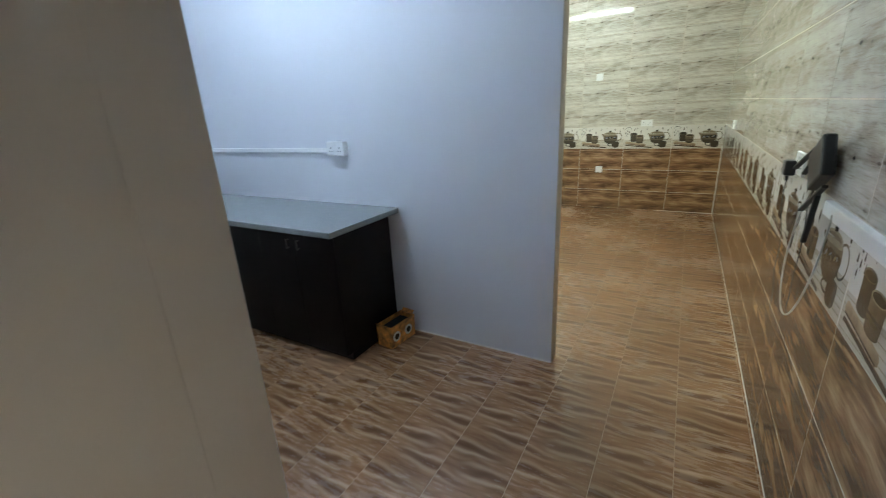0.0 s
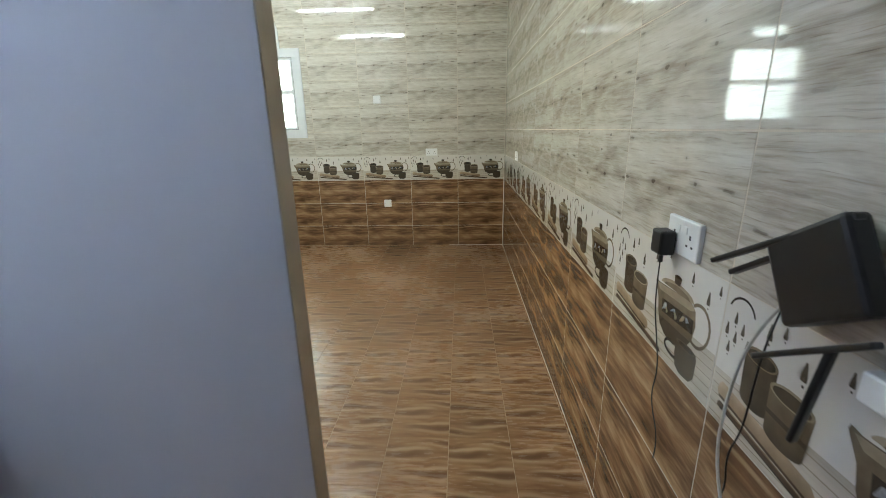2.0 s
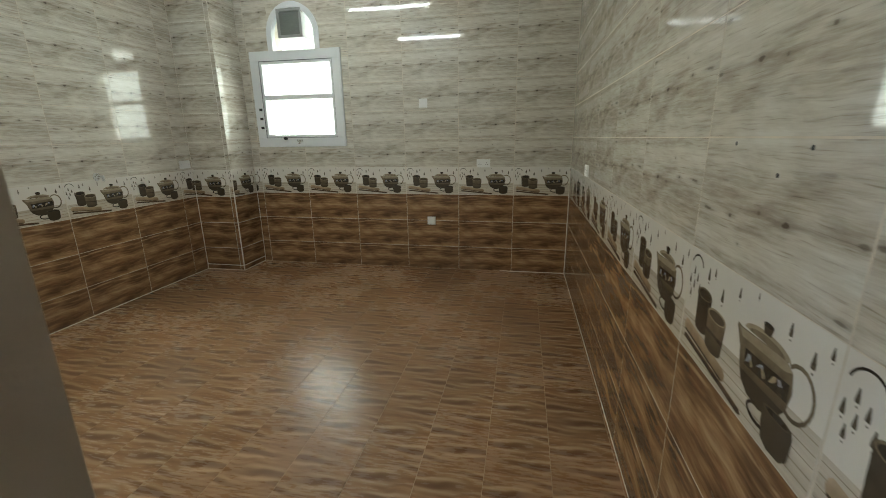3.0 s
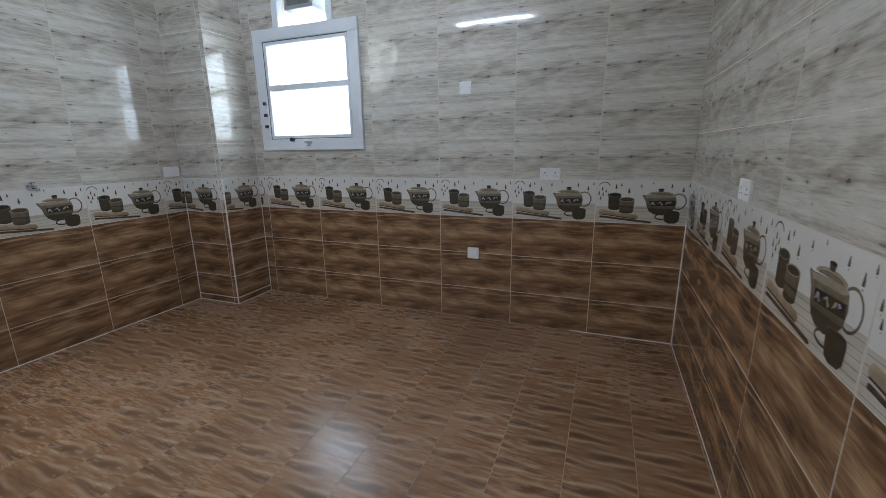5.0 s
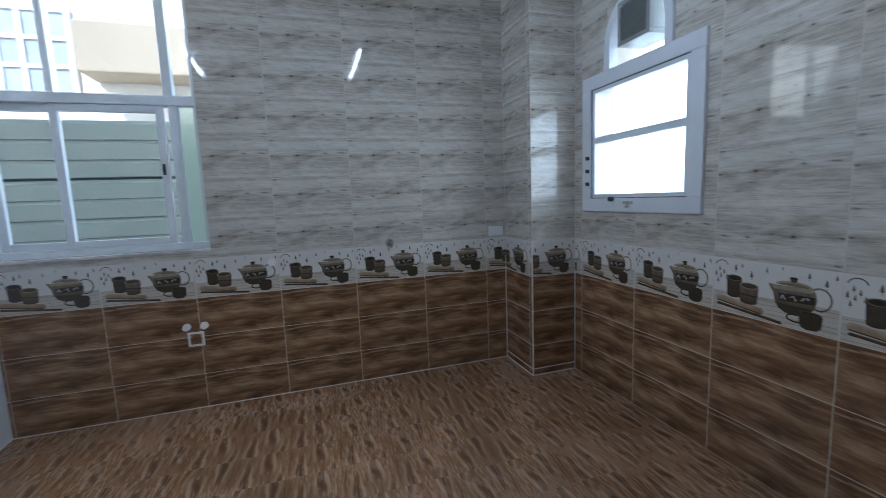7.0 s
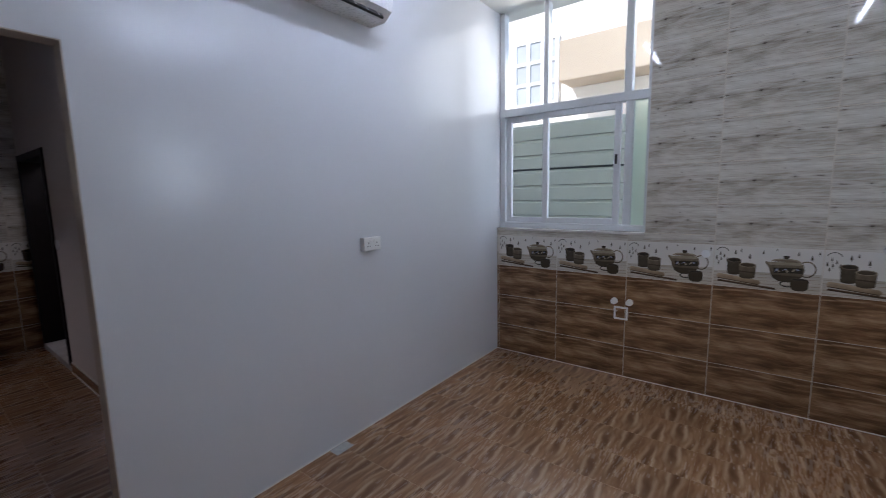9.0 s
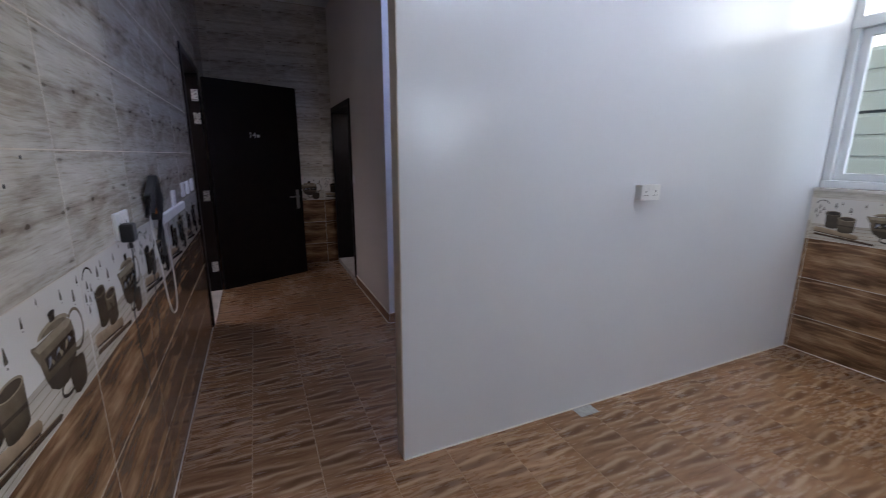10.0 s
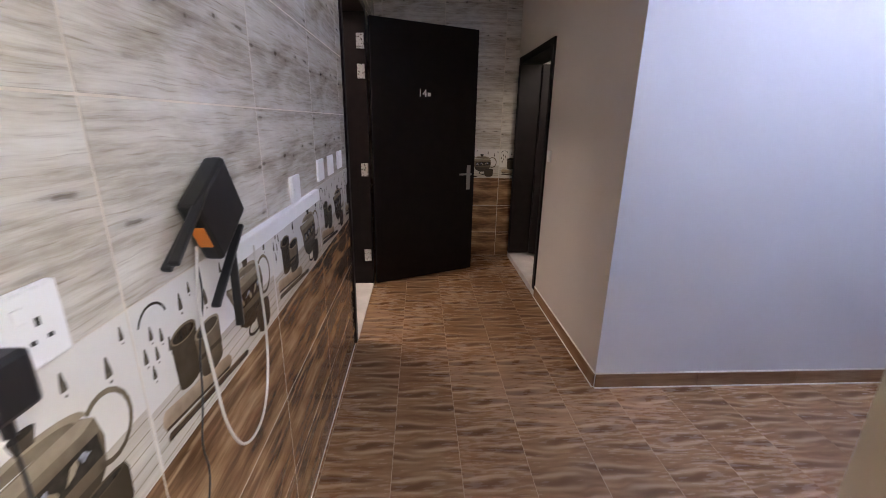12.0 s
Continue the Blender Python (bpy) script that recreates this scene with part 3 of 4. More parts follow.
leaf.matrix_basis = pose(0.125, -1.10, 0, 0, 0, ang)
for z in (0.28, 1.04, 1.81, 2.03):
    bm = bmesh.new()
    box(bm, XR + 0.012, XR + 0.060, -1.0855, -1.0815, z - 0.055, z + 0.055, bevel=0.001)
    cyl(bm, (XR + 0.008, -1.082, z), 0.008, 0.11, "z", 12)
    part("hinge", bm, M_CHROME, door_1, "brushed steel hinge on the jamb")
for side in (-1, 1):
    bm = bmesh.new()
    y0, y1 = sorted((side * 0.022, side * 0.030))
    box(bm, DW - 0.085, DW - 0.045, y0, y1, 0.82, 1.05, bevel=0.003)
    cyl(bm, (DW - 0.065, side * 0.045, 0.97), 0.009, 0.04, "y", 12)
    y0, y1 = sorted((side * 0.055, side * 0.070))
    box(bm, DW - 0.185, DW - 0.055, y0, y1, 0.962, 0.979, bevel=0.004)
    part("lever_handle", bm, M_NICKEL, leaf, "brushed steel lever handle on a plate")
digits = bpy.data.curves.new("door_number", "FONT")
digits.body, digits.size, digits.extrude = "14", 0.085, 0.001
tmp = bpy.data.objects.new("door_number", digits)
me = bpy.data.meshes.new_from_object(tmp)
bpy.data.objects.remove(tmp)
me.materials.clear()
me.materials.append(M_PLASTIC)
number = new("door_number", me)
number.parent = leaf
number.matrix_basis = pose(0.41, -0.0235, 1.64, 90, 0, 0)
boxpart("sticker", (0.50, 0.53, -0.0245, -0.022, 1.645, 1.675), M_PLASTIC, leaf, "small square pale sticker", bevel=0.001)
boxpart("threshold", (XR - 0.015, XR + T, E_DOOR[0] + 0.055, E_DOOR[1] - 0.055, 0.0, 0.012), M_MARBLE, door_1, "white marble threshold", bevel=0.003)

door_2 = tagged(new("door_2"), "dark brown framed doorway to an unlit room", "door", kind="structure")
bm = bmesh.new()
for d in ((H_DOOR[0], H_DOOR[0] + 0.06, 0.06, 1.99), (H_DOOR[1] - 0.06, H_DOOR[1], 0.06, 1.99), (H_DOOR[0], H_DOOR[1], 1.99, 2.05)):
    box(bm, XC - T - 0.01, XC + 0.014, *d, bevel=0.004)
part("door_frame", bm, M_DOOR, door_2)
boxpart("threshold", (XC - T, XC + 0.012, H_DOOR[0] + 0.002, H_DOOR[1] - 0.002, 0, 0.06), M_MARBLE, door_2, "raised white marble threshold", bevel=0.004)
bm = bmesh.new()
box(bm, 0, 0.76, -0.02, 0.02, 0.065, 1.985, bevel=0.003)
leaf2 = part("door_leaf", bm, M_DOOR, door_2, "dark brown leaf standing open")
leaf2.matrix_basis = pose(XC - T, H_DOOR[0] + 0.085, 0, 0, 0, 172)

# assumed rooms that close the place behind the doorways; the lobby keeps sun out
bm = bmesh.new()
box(bm, XC - 1.9, XC - 1.8, -2.3, -0.1, 0, 2.6)
box(bm, XC - 1.8, XC - T, -2.3, -2.1, 0, 2.6)
box(bm, XC - 1.8, XC - T, -0.2, -0.1, 0, 2.6)
box(bm, XC - 1.9, XC - T, -2.3, -0.1, 2.16, 2.7)
box(bm, XC - 1.9, XC - T, -2.3, -0.1, -0.1, 0.02)
tagged(new("wall_store", finish("wall_store", bm, M_PAINT_B)), "plain painted walls of an unlit side room", "wall", kind="structure")
bm = bmesh.new()
box(bm, XR + T + 1.6, XR + T + 1.75, -2.6, 1.4, 0, 2.8)
box(bm, XR + T, XR + T + 1.75, -2.7, -2.6, 0, 2.8)
box(bm, XR + T, XR + T + 1.75, 1.4, 1.5, 0, 2.8)
box(bm, XR + T, XR + T + 1.75, -2.7, 1.5, 2.8, 2.95)
box(bm, XR + T, XR + T + 1.75, -2.7, 1.4, -0.1, 0.0)
tagged(new("wall_lobby", finish("wall_lobby", bm, M_MARBLE)), "assumed pale lobby walls that keep sun out of the entrance door", "wall", kind="structure")

# ---- skirting ----


def skirting(name, pts):
    base = tagged(new(name), "brown wood-look tile skirting with white joints", "skirting", kind="structure")
    (x0, y0), (x1, y1) = pts
    d = Vector((x1 - x0, y1 - y0, 0))
    length = d.length
    base.matrix_basis = pose(x0, y0, 0, 0, 0, math.degrees(math.atan2(d.y, d.x)))
    u = 0.0
    while u < length - 0.01:
        e = min(u + 0.6, length)
        boxpart("skirting_tile", (u + 0.002, e - 0.002, -0.010, 0.0, 0.006, 0.088), M_SKIRT, base, bevel=0.002)
        u += 0.6
    boxpart("top_joint", (0, length, -0.0075, 0.0, 0.089, 0.095), M_GROUT_W, base)
    boxpart("floor_joint", (0, length, -0.014, 0.0, 0.0, 0.006), M_GROUT_W, base)
    return base


skirting("baseboard_1", ((XC, H_DOOR[1]), (XC, YC)))
skirting("baseboard_2", ((XC, YC), (XW, YC)))

# ---- lamps ----


def led_tube(place, length, material, label, rz=0.0, watts=0.0):
    t = thing("tube_light", label, "ceiling light", place, rz, "ceiling tube lights")
    boxpart("fitting", (-length / 2, length / 2, -0.028, 0.028, -0.03, 0.0), M_PLASTIC, t, bevel=0.006)
    bm = bmesh.new()
    cyl(bm, (0, 0, -0.045), 0.014, length - 0.05, "x", 16)
    part("tube", bm, material, t, "glowing white tube")
    for s in (-1, 1):
        boxpart("end_cap", (s * (length / 2 - 0.025) - 0.012, s * (length / 2 - 0.025) + 0.012, -0.018, 0.018, -0.065, -0.03), M_PLASTIC, t, bevel=0.004)
    return t


led_tube((-2.21, 4.93, ZC), 1.2, M_TUBE, "white ceiling tube light, switched on")
led_tube((-2.04, 3.12, ZC), 1.2, M_TUBE, "white ceiling tube light, switched on")
led_tube((-2.4, 1.15, ZC), 1.2, M_TUBE_H, "cool white ceiling tube light above the alcove counter, switched on")
led_tube((-1.62, -0.52, 2.16), 0.22, emitter("side_room_glow", (1.0, 0.95, 0.92), 130.0), "short white ceiling tube light in the side room, switched on")

# unseen block added above the ceiling, which shades the yard
bm = bmesh.new()
box(bm, XW - T, XR + T + 1.75, YB - T - 0.6, YF + T, ZC + 0.16, 7.2)
tagged(new("wall_shade_block", finish("wall_shade_block", bm, M_FACADE)), "unseen plain block added above the kitchen to shade the yard", "wall", kind="structure")

# unseen light panel added beyond the entrance to brighten the hall
lamp = thing("lobby_fill_light", "unseen square light panel added in the lobby to brighten the hall", "ceiling light", (1.15, -0.45, 2.8))
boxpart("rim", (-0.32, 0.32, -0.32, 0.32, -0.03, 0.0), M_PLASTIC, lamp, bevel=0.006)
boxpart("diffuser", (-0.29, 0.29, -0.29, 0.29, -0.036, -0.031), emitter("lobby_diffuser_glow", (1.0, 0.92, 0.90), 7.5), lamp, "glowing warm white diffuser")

# ---- alcove: cabinets, worktop, small things ----
CAB0, CAB1, CABY = -1.97, -3.93, 1.54


M_STEEL_D = mat("dull_dark_metal", (0.10, 0.095, 0.09), 0.4, metal=1.0)


def cabinet(x1, x0):
    w = x1 - x0
    c = thing("base_cabinet", "dark brown laminate base cabinet under a grey granite worktop", "cabinet", (x0, CABY, 0), 0, "base cabinets along the partition")
    boxpart("body", (0.001, w - 0.001, 0.02, YH - CABY - 0.003, 0.05, 0.865), M_CAB, c, bevel=0.002)
    boxpart("plinth", (0.001, w - 0.001, 0.05, YH - CABY - 0.01, 0.0, 0.05), M_CAB, c)
    for k in range(2):
        d = boxpart("door", (k * w / 2 + 0.0008, (k + 1) * w / 2 - 0.0008, 0.0, 0.019, 0.055, 0.855), M_CAB, c, bevel=0.003)
        hx = w / 2 + (-0.045 if k == 0 else 0.045)
        bm = bmesh.new()
        box(bm, hx - 0.005, hx + 0.005, -0.022, -0.016, 0.735, 0.80, bevel=0.002)
        cyl(bm, (hx, -0.009, 0.742), 0.004, 0.018, "y", 8)
        cyl(bm, (hx, -0.009, 0.793), 0.004, 0.018, "y", 8)
        part("handle", bm, M_STEEL_D, d, "small dark metal handle")
    return c


u = CAB0
for k in range(3):
    cabinet(u, u - (CAB0 - CAB1) / 3)
    u -= (CAB0 - CAB1) / 3
bm = bmesh.new()
box(bm, XW + 0.002, -1.88, 1.44, YH - 0.002, 0.868, 0.905, bevel=0.005)
tagged(new("worktop", finish("worktop", bm, M_TOP)), "speckled grey granite worktop on dark cabinets", "worktop")
bm = bmesh.new()
for k, (r0, r1, z0, z1) in enumerate(((0.075, 0.095, 0, 0.05), (0.095, 0.09, 0.05, 0.12), (0.09, 0.05, 0.12, 0.17))):
    cyl(bm, (0, 0, (z0 + z1) / 2), r0, z1 - z0, "z", 24, 0, r1)
kettle = thing("kettle", "dark rounded kettle standing on the granite worktop", "kettle", (-3.80, 1.93, 0.905))
part("body", bm, mat("dark_enamel", (0.035, 0.04, 0.06), 0.25), kettle, smooth=False)
bm = bmesh.new()
cyl(bm, (0, 0, 0.185), 0.048, 0.03, "z", 20, 0, 0.03)
cyl(bm, (0, 0, 0.21), 0.014, 0.025, "z", 12)
part("lid", bm, M_CHROME, kettle, "pale lid with a knob")

# cable duct and socket on the alcove side
duct = thing("cable_duct", "white plastic cable duct fixed along the alcove wall", "cable duct", (0, 0, 0))
boxpart("channel", (XW + 0.002, -2.42, YH - 0.022, YH - 0.001, 1.265, 1.295), M_PLASTIC, duct, bevel=0.003)


def face_pose(wall_key, along, z):
    """The pose of a fixture on a wall: local x to the viewer's right, -y out of the wall."""
    return {"N": pose(along, YF, z, 0, 0, 0), "E": pose(XR, along, z, 0, 0, -90), "W": pose(XW, along, z, 0, 0, 90), "K": pose(along, YK, z, 0, 0, 180),
            "A": pose(along, YH, z, 0, 0, 0), "H": pose(XC, along, z, 0, 0, 90)}[wall_key]


def plate(key, along, z, w, h, label, depth=0.010, kind="socket", name="wall_socket", category="socket"):
    p = thing(name, label, category)
    p.matrix_basis = face_pose(key, along, z)
    boxpart("cover", (-w / 2, w / 2, -depth, 0.001, -h / 2, h / 2), M_PLASTIC, p, bevel=min(0.004, depth / 3))
    if kind == "double":
        for s in (-1, 1):
            cx = s * w / 4
            bm = bmesh.new()
            box(bm, cx - 0.003, cx + 0.003, -depth - 0.0008, -depth + 0.001, 0.002, 0.012)
            box(bm, cx - 0.0145, cx - 0.0075, -depth - 0.0008, -depth + 0.001, -0.017, -0.012)
            box(bm, cx + 0.0075, cx + 0.0145, -depth - 0.0008, -depth + 0.001, -0.017, -0.012)
            part("pin_holes", bm, M_DARK, p, "three dark pin holes")
            boxpart("rocker", (cx * 0.45 - 0.007, cx * 0.45 + 0.007, -depth - 0.003, -depth + 0.001, 0.012, 0.03), M_PLASTIC, p, bevel=0.0015)
    if kind == "switch":
        for k in range(2):
            cx = (k - 0.5) * 0.026
            boxpart("rocker", (cx - 0.011, cx + 0.011, -depth - 0.003, -depth + 0.001, -0.02, 0.02), M_PLASTIC, p, bevel=0.0015)
    if kind == "blank":
        for s in (-1, 1):
            bm = bmesh.new()
            cyl(bm, (s * w * 0.36, -depth, 0), 0.0035, 0.002, "y", 10)
            part("screw", bm, M_CHROME, p)
    return p


plate("A", -2.34, 1.29, 0.15, 0.095, "white surface-mounted double socket at the end of the duct", 0.045, "double")
plate("N", -0.748, 1.21, 0.146, 0.086, "white double socket above the pot border", 0.012, "double")
plate("N", -1.40, 1.843, 0.09, 0.092, "white blank outlet cover on pale tile", 0.010, "blank", "outlet_cover", "outlet cover")
plate("N", -1.332, 0.57, 0.092, 0.09, "white blank outlet cover on brown tile", 0.022, "blank", "outlet_cover", "outlet cover")
plate("W", 5.90, 1.235, 0.146, 0.086, "white blank cover plate beside the pillar", 0.010, "blank", "outlet_cover", "outlet cover")
plate("E", 5.25, 1.22, 0.146, 0.086, "white double socket above the pot border", 0.012, "double")
plate("E", 2.097, 1.22, 0.146, 0.092, "white double socket with a black adaptor plugged in", 0.012, "double")
plate("E", 1.05, 1.215, 0.09, 0.09, "white blank plate above the cable duct", 0.012, "blank", "outlet_cover", "outlet cover")
for yy, zz in ((0.66, 1.235), (0.45, 1.235), (0.22, 1.24)):
    plate("E", yy, zz, 0.10, 0.09, "white switch plate beside the entrance door", 0.010, "switch", "light_switch", "switch")
plate("K", -2.275, 1.262, 0.145, 0.085, "white surface-mounted double socket on the painted partition", 0.042, "double")
plate("H", -0.70, 1.20, 0.085, 0.085, "white light switch beside the dark doorway", 0.010, "switch", "light_switch", "switch")
duct2 = thing("cable_duct", "white plastic cable duct across the pot border", "cable duct")
boxpart("channel", (XR - 0.022, XR + 0.001, 0.78, 1.60, 1.125, 1.17), M_PLASTIC, duct2, bevel=0.004)

# plumbing points on the west wall
for yy in (3.315, 3.435):
    c = thing("pipe_cap", "white plastic pipe cap on the brown tiles", "pipe cap", group="capped water points")
    c.matrix_basis = face_pose("W", yy, 0.655)
    bm = bmesh.new()
    cyl(bm, (0, -0.018, 0), 0.028, 0.036, "y", 20, 0, 0.024)
    part("cap", bm, M_PLASTIC, c, smooth=False)
    bm = bmesh.new()
    cyl(bm, (0, -0.042, 0), 0.014, 0.014, "y", 6)
    part("hex_nut", bm, M_PLASTIC, c)
dr = thing("drain_box", "white square drain outlet surround on the brown tiles", "drain outlet")
dr.matrix_basis = face_pose("W", 3.37, 0.555)
bm = bmesh.new()
ring(bm, -0.055, 0.055, -0.055, 0.055, 0.014, -0.014, 0.001, 0.002)
part("surround", bm, M_PLASTIC, dr)
bm = bmesh.new()
cyl(bm, (0, -0.003, 0), 0.032, 0.006, "y", 18)
part("cap", bm, M_BROWN, dr)
tap = thing("water_valve", "chrome angle valve above the pot border", "valve")
tap.matrix_basis = face_pose("W", 4.90, 1.19)
bm = bmesh.new()
cyl(bm, (0, -0.006, 0), 0.035, 0.012, "y", 24, 0, 0.028)
part("rosette", bm, M_CHROME, tap)
bm = bmesh.new()
cyl(bm, (0, -0.04, 0), 0.013, 0.06, "y", 16)
cyl(bm, (0, -0.065, -0.012), 0.011, 0.05, "z", 14)
part("spout", bm, M_CHROME, tap)
cap = thing("pipe_cap", "white plastic pipe cap on the pot border", "pipe cap")
cap.matrix_basis = face_pose("W", 3.95, 1.10)
bm = bmesh.new()
cyl(bm, (0, -0.012, 0), 0.03, 0.026, "y", 20, 0, 0.026)
part("cap", bm, M_PLASTIC, cap)

# adaptor, router and their cables
ad = thing("power_adaptor", "black square power adaptor in the wall socket", "adaptor")
ad.matrix_basis = face_pose("E", 2.142, 1.198)
boxpart("body", (-0.027, 0.027, -0.052, -0.013, -0.031, 0.031), M_BLACK, ad, bevel=0.006)
bm = bmesh.new()
cyl(bm, (0, -0.034, -0.044), 0.006, 0.02, "z", 10)
part("cable_relief", bm, M_BLACK, ad)
tube("cord", [(0, -0.034, -0.05), (0.002, -0.036, -0.16), (-0.01, -0.012, -0.27), (0.02, -0.010, -0.36), (0.0, -0.012, -0.46), (0.07, -0.008, -0.55), (0.055, -0.008, -0.62)], 0.0018, M_BLACK, ad, "thin black cord hanging down the tiles")

ro = thing("router", "black wireless router with four aerials hung aslant on the tiles", "router")
ro.matrix_basis = face_pose("E", 1.678, 1.275)
bm = bmesh.new()
box(bm, -0.074, 0.074, -0.052, -0.014, -0.070, 0.070, bevel=0.008)
box(bm, -0.02, 0.02, -0.016, 0.001, -0.02, 0.02, bevel=0.003)
case = part("case", bm, M_BLACK, ro)
case.matrix_basis = pose(0, 0, 0, 0, -31, 0)
boxpart("label", (-0.0755, -0.070, -0.045, -0.02, -0.03, 0.02), M_ORANGE, case, "small orange label")
for x0, z0, x1, z1, y1 in ((0.035, 0.092, -0.205, -0.045, -0.060), (0.02, 0.066, -0.185, -0.062, -0.035), (0.100, -0.058, -0.075, -0.175, -0.045), (0.045, -0.095, 0.024, -0.265, -0.040)):
    a, b = Vector((x0, -0.034, z0)), Vector((x1, y1, z1))
    bm = bmesh.new()
    d = b - a
    box(bm, -0.0085, 0.0085, -0.005, 0.005, 0, d.length, bevel=0.003)
    bmesh.ops.transform(bm, matrix=Matrix.Translation(a) @ d.to_track_quat("Z", "Y").to_matrix().to_4x4(), verts=bm.verts[:])
    part("aerial", bm, M_BLACK, ro)
tube("network_cable", [(-0.06, -0.02, -0.06), (-0.11, -0.03, -0.15), (-0.12, -0.045, -0.28), (-0.115, -0.05, -0.42), (-0.05, -0.05, -0.535), (0.07, -0.05, -0.535), (0.155, -0.04, -0.42), (0.19, -0.028, -0.26), (0.185, -0.022, -0.13)], 0.0030, M_CABLE_W, ro, "looping pale grey network cable")
tube("power_cord", [(-0.07, -0.02, -0.08), (-0.075, -0.03, -0.14), (-0.10, -0.016, -0.24), (-0.11, -0.012, -0.36), (-0.14, -0.010, -0.44), (-0.12, -0.010, -0.52), (-0.15, -0.008, -0.58)], 0.0018, M_BLACK, ro, "thin black power cord")

# carton on the floor by the cabinet
ct = thing("tissue_box", "open brown printed tissue box on the floor beside the cabinet", "box", (-1.865, 1.925, 0), 84)
bm = bmesh.new()
w, d, h = 0.125, 0.065, 0.155
vs = [[bm.verts.new((sx * w * k, sy * d * k, z)) for sx, sy in ((-1, -1), (1, -1), (1, 1), (-1, 1))] for k, z in ((0.97, 0.001), (1.0, h), (0.90, h + 0.002), (0.88, h - 0.10))]
bm.faces.new(vs[0])
for a, b in zip(vs, vs[1:]):
    for k in range(4):
        bm.faces.new((a[k], a[(k + 1) % 4], b[(k + 1) % 4], b[k]))
part("carton", bm, M_CARD, ct)
# near-black sheet below the rim stands for the shaded interior
boxpart("inside", (-0.108, 0.108, -0.055, 0.055, h - 0.034, h - 0.03), M_DARK, ct, "dark sheet standing in for shade in the opened box")
for x0, y0 in ((-0.07, -1), (0.05, -1), (0.0, 1)):
    bm = bmesh.new()
    cyl(bm, (x0, y0 * 0.0655, 0.075), 0.036, 0.002, "y", 16)
    part("print_patch", bm, M_PRINT_BG, ct)
    bm = bmesh.new()
    cyl(bm, (x0, y0 * 0.0667, 0.075), 0.021, 0.002, "y", 14)
    part("print_spot", bm, M_CLAY_D, ct)
for s in (-1, 1):
    bm = bmesh.new()
    box(bm, -0.001, 0.001, -0.05, 0.05, 0, 0.03)
    flap = part("flap", bm, M_CARD, ct)
    flap.matrix_basis = pose(s * 0.118, 0, h, 0, s * 50, 0)

# loose floor patch by the partition
bm = bmesh.new()
box(bm, -2.0, -1.87, YK + 0.002, YK + 0.085, 0.0, 0.003, bevel=0.001)
tagged(new("mortar_patch", finish("mortar_patch", bm, mat("grey_mortar", (0.38, 0.37, 0.36), 0.9, vary=0.15, scale=40))), "flat grey mortar patch on the floor at the partition", "patch")

# ---- air conditioner ----
ac = thing("air_conditioner", "white split air conditioner mounted high on the partition", "air conditioner", (-1.91, YK, 2.635))
bm = bmesh.new()
prof = [(0, 0.0), (0.13, 0.0), (0.19, 0.045), (0.205, 0.12), (0.20, 0.27), (0.185, 0.29), (0, 0.29)]
ends = [[bm.verts.new((x, y, z)) for y, z in prof] for x in (-0.46, 0.46)]
bm.faces.new(ends[0]); bm.faces.new(ends[1])
for k in range(len(prof)):
    bm.faces.new((ends[0][k], ends[0][(k + 1) % len(prof)], ends[1][(k + 1) % len(prof)], ends[1][k]))
part("case", bm, M_AC, ac)
bm = bmesh.new()
box(bm, -0.40, 0.40, -0.008, 0.008, -0.03, 0.03, bevel=0.003)
v = part("outlet", bm, M_DARK, ac, "dark air outlet slot")
v.matrix_basis = pose(0, 0.158, 0.020, 37, 0, 0)
for k in range(9):
    bm = bmesh.new()
    box(bm, -0.002, 0.002, -0.012, 0.010, -0.028, 0.028)
    f = part("vane", bm, M_AC, ac)
    f.matrix_basis = pose(-0.36 + 0.09 * k, 0.158, 0.020, 37, 0, 0)
bm = bmesh.new()
box(bm, -0.41, 0.41, -0.004, 0.004, -0.022, 0.022, bevel=0.002)
f = part("flap", bm, M_AC, ac)
f.matrix_basis = pose(0, 0.203, 0.062, -12, 0, 0)

# ---- outside ----
bm = bmesh.new()
vs = [bm.verts.new(p) for p in ((-400, -400, -0.35), (400, -400, -0.35), (400, 400, -0.35), (-400, 400, -0.35))]
bm.faces.new(vs)
tagged(new("ground", finish("ground", bm, M_GROUND)), "pale concrete ground outside", "ground", kind="structure")
fence = thing("fence", "pale green-grey horizontally clad boundary fence", "fence", (-6.2, 0, -0.35))
for k in range(13):
    bm = bmesh.new()
    z0, z1 = 0.055 + 0.22 * k + (0.028 if k == 10 else 0.004), 0.275 + 0.22 * k
    ends = [[bm.verts.new((u, y, z)) for u, z in ((-0.03, z0), (0.0, z0 + 0.004), (0.0, z1 - 0.04), (-0.018, z1 - 0.02), (-0.022, z1), (-0.03, z1))] for y in (-1.2, 6.5)]
    bm.faces.new(ends[0])
    bm.faces.new(ends[1])
    for i in range(6):
        bm.faces.new((ends[0][i], ends[0][(i + 1) % 6], ends[1][(i + 1) % 6], ends[1][i]))
    part("board", bm, M_FENCE, fence)
boxpart("backing", (-0.06, -0.035, -1.2, 6.5, 0.0, 2.91), mat("dark_green_backing", (0.03, 0.045, 0.045), 0.7), fence, "dark backing behind the boards")
house = thing("neighbour_house", "cream rendered neighbouring house with white-framed grid windows", "house", (-12, 0, -0.35))
bm = bmesh.new()
box(bm, -8, 0, -9, 3.2, 0, 9.0)
part("wall", bm, M_FACADE, house)
boxpart("parapet", (-8.1, 0.12, -9.1, 3.3, 9.0, 9.3), M_FACADE, house)
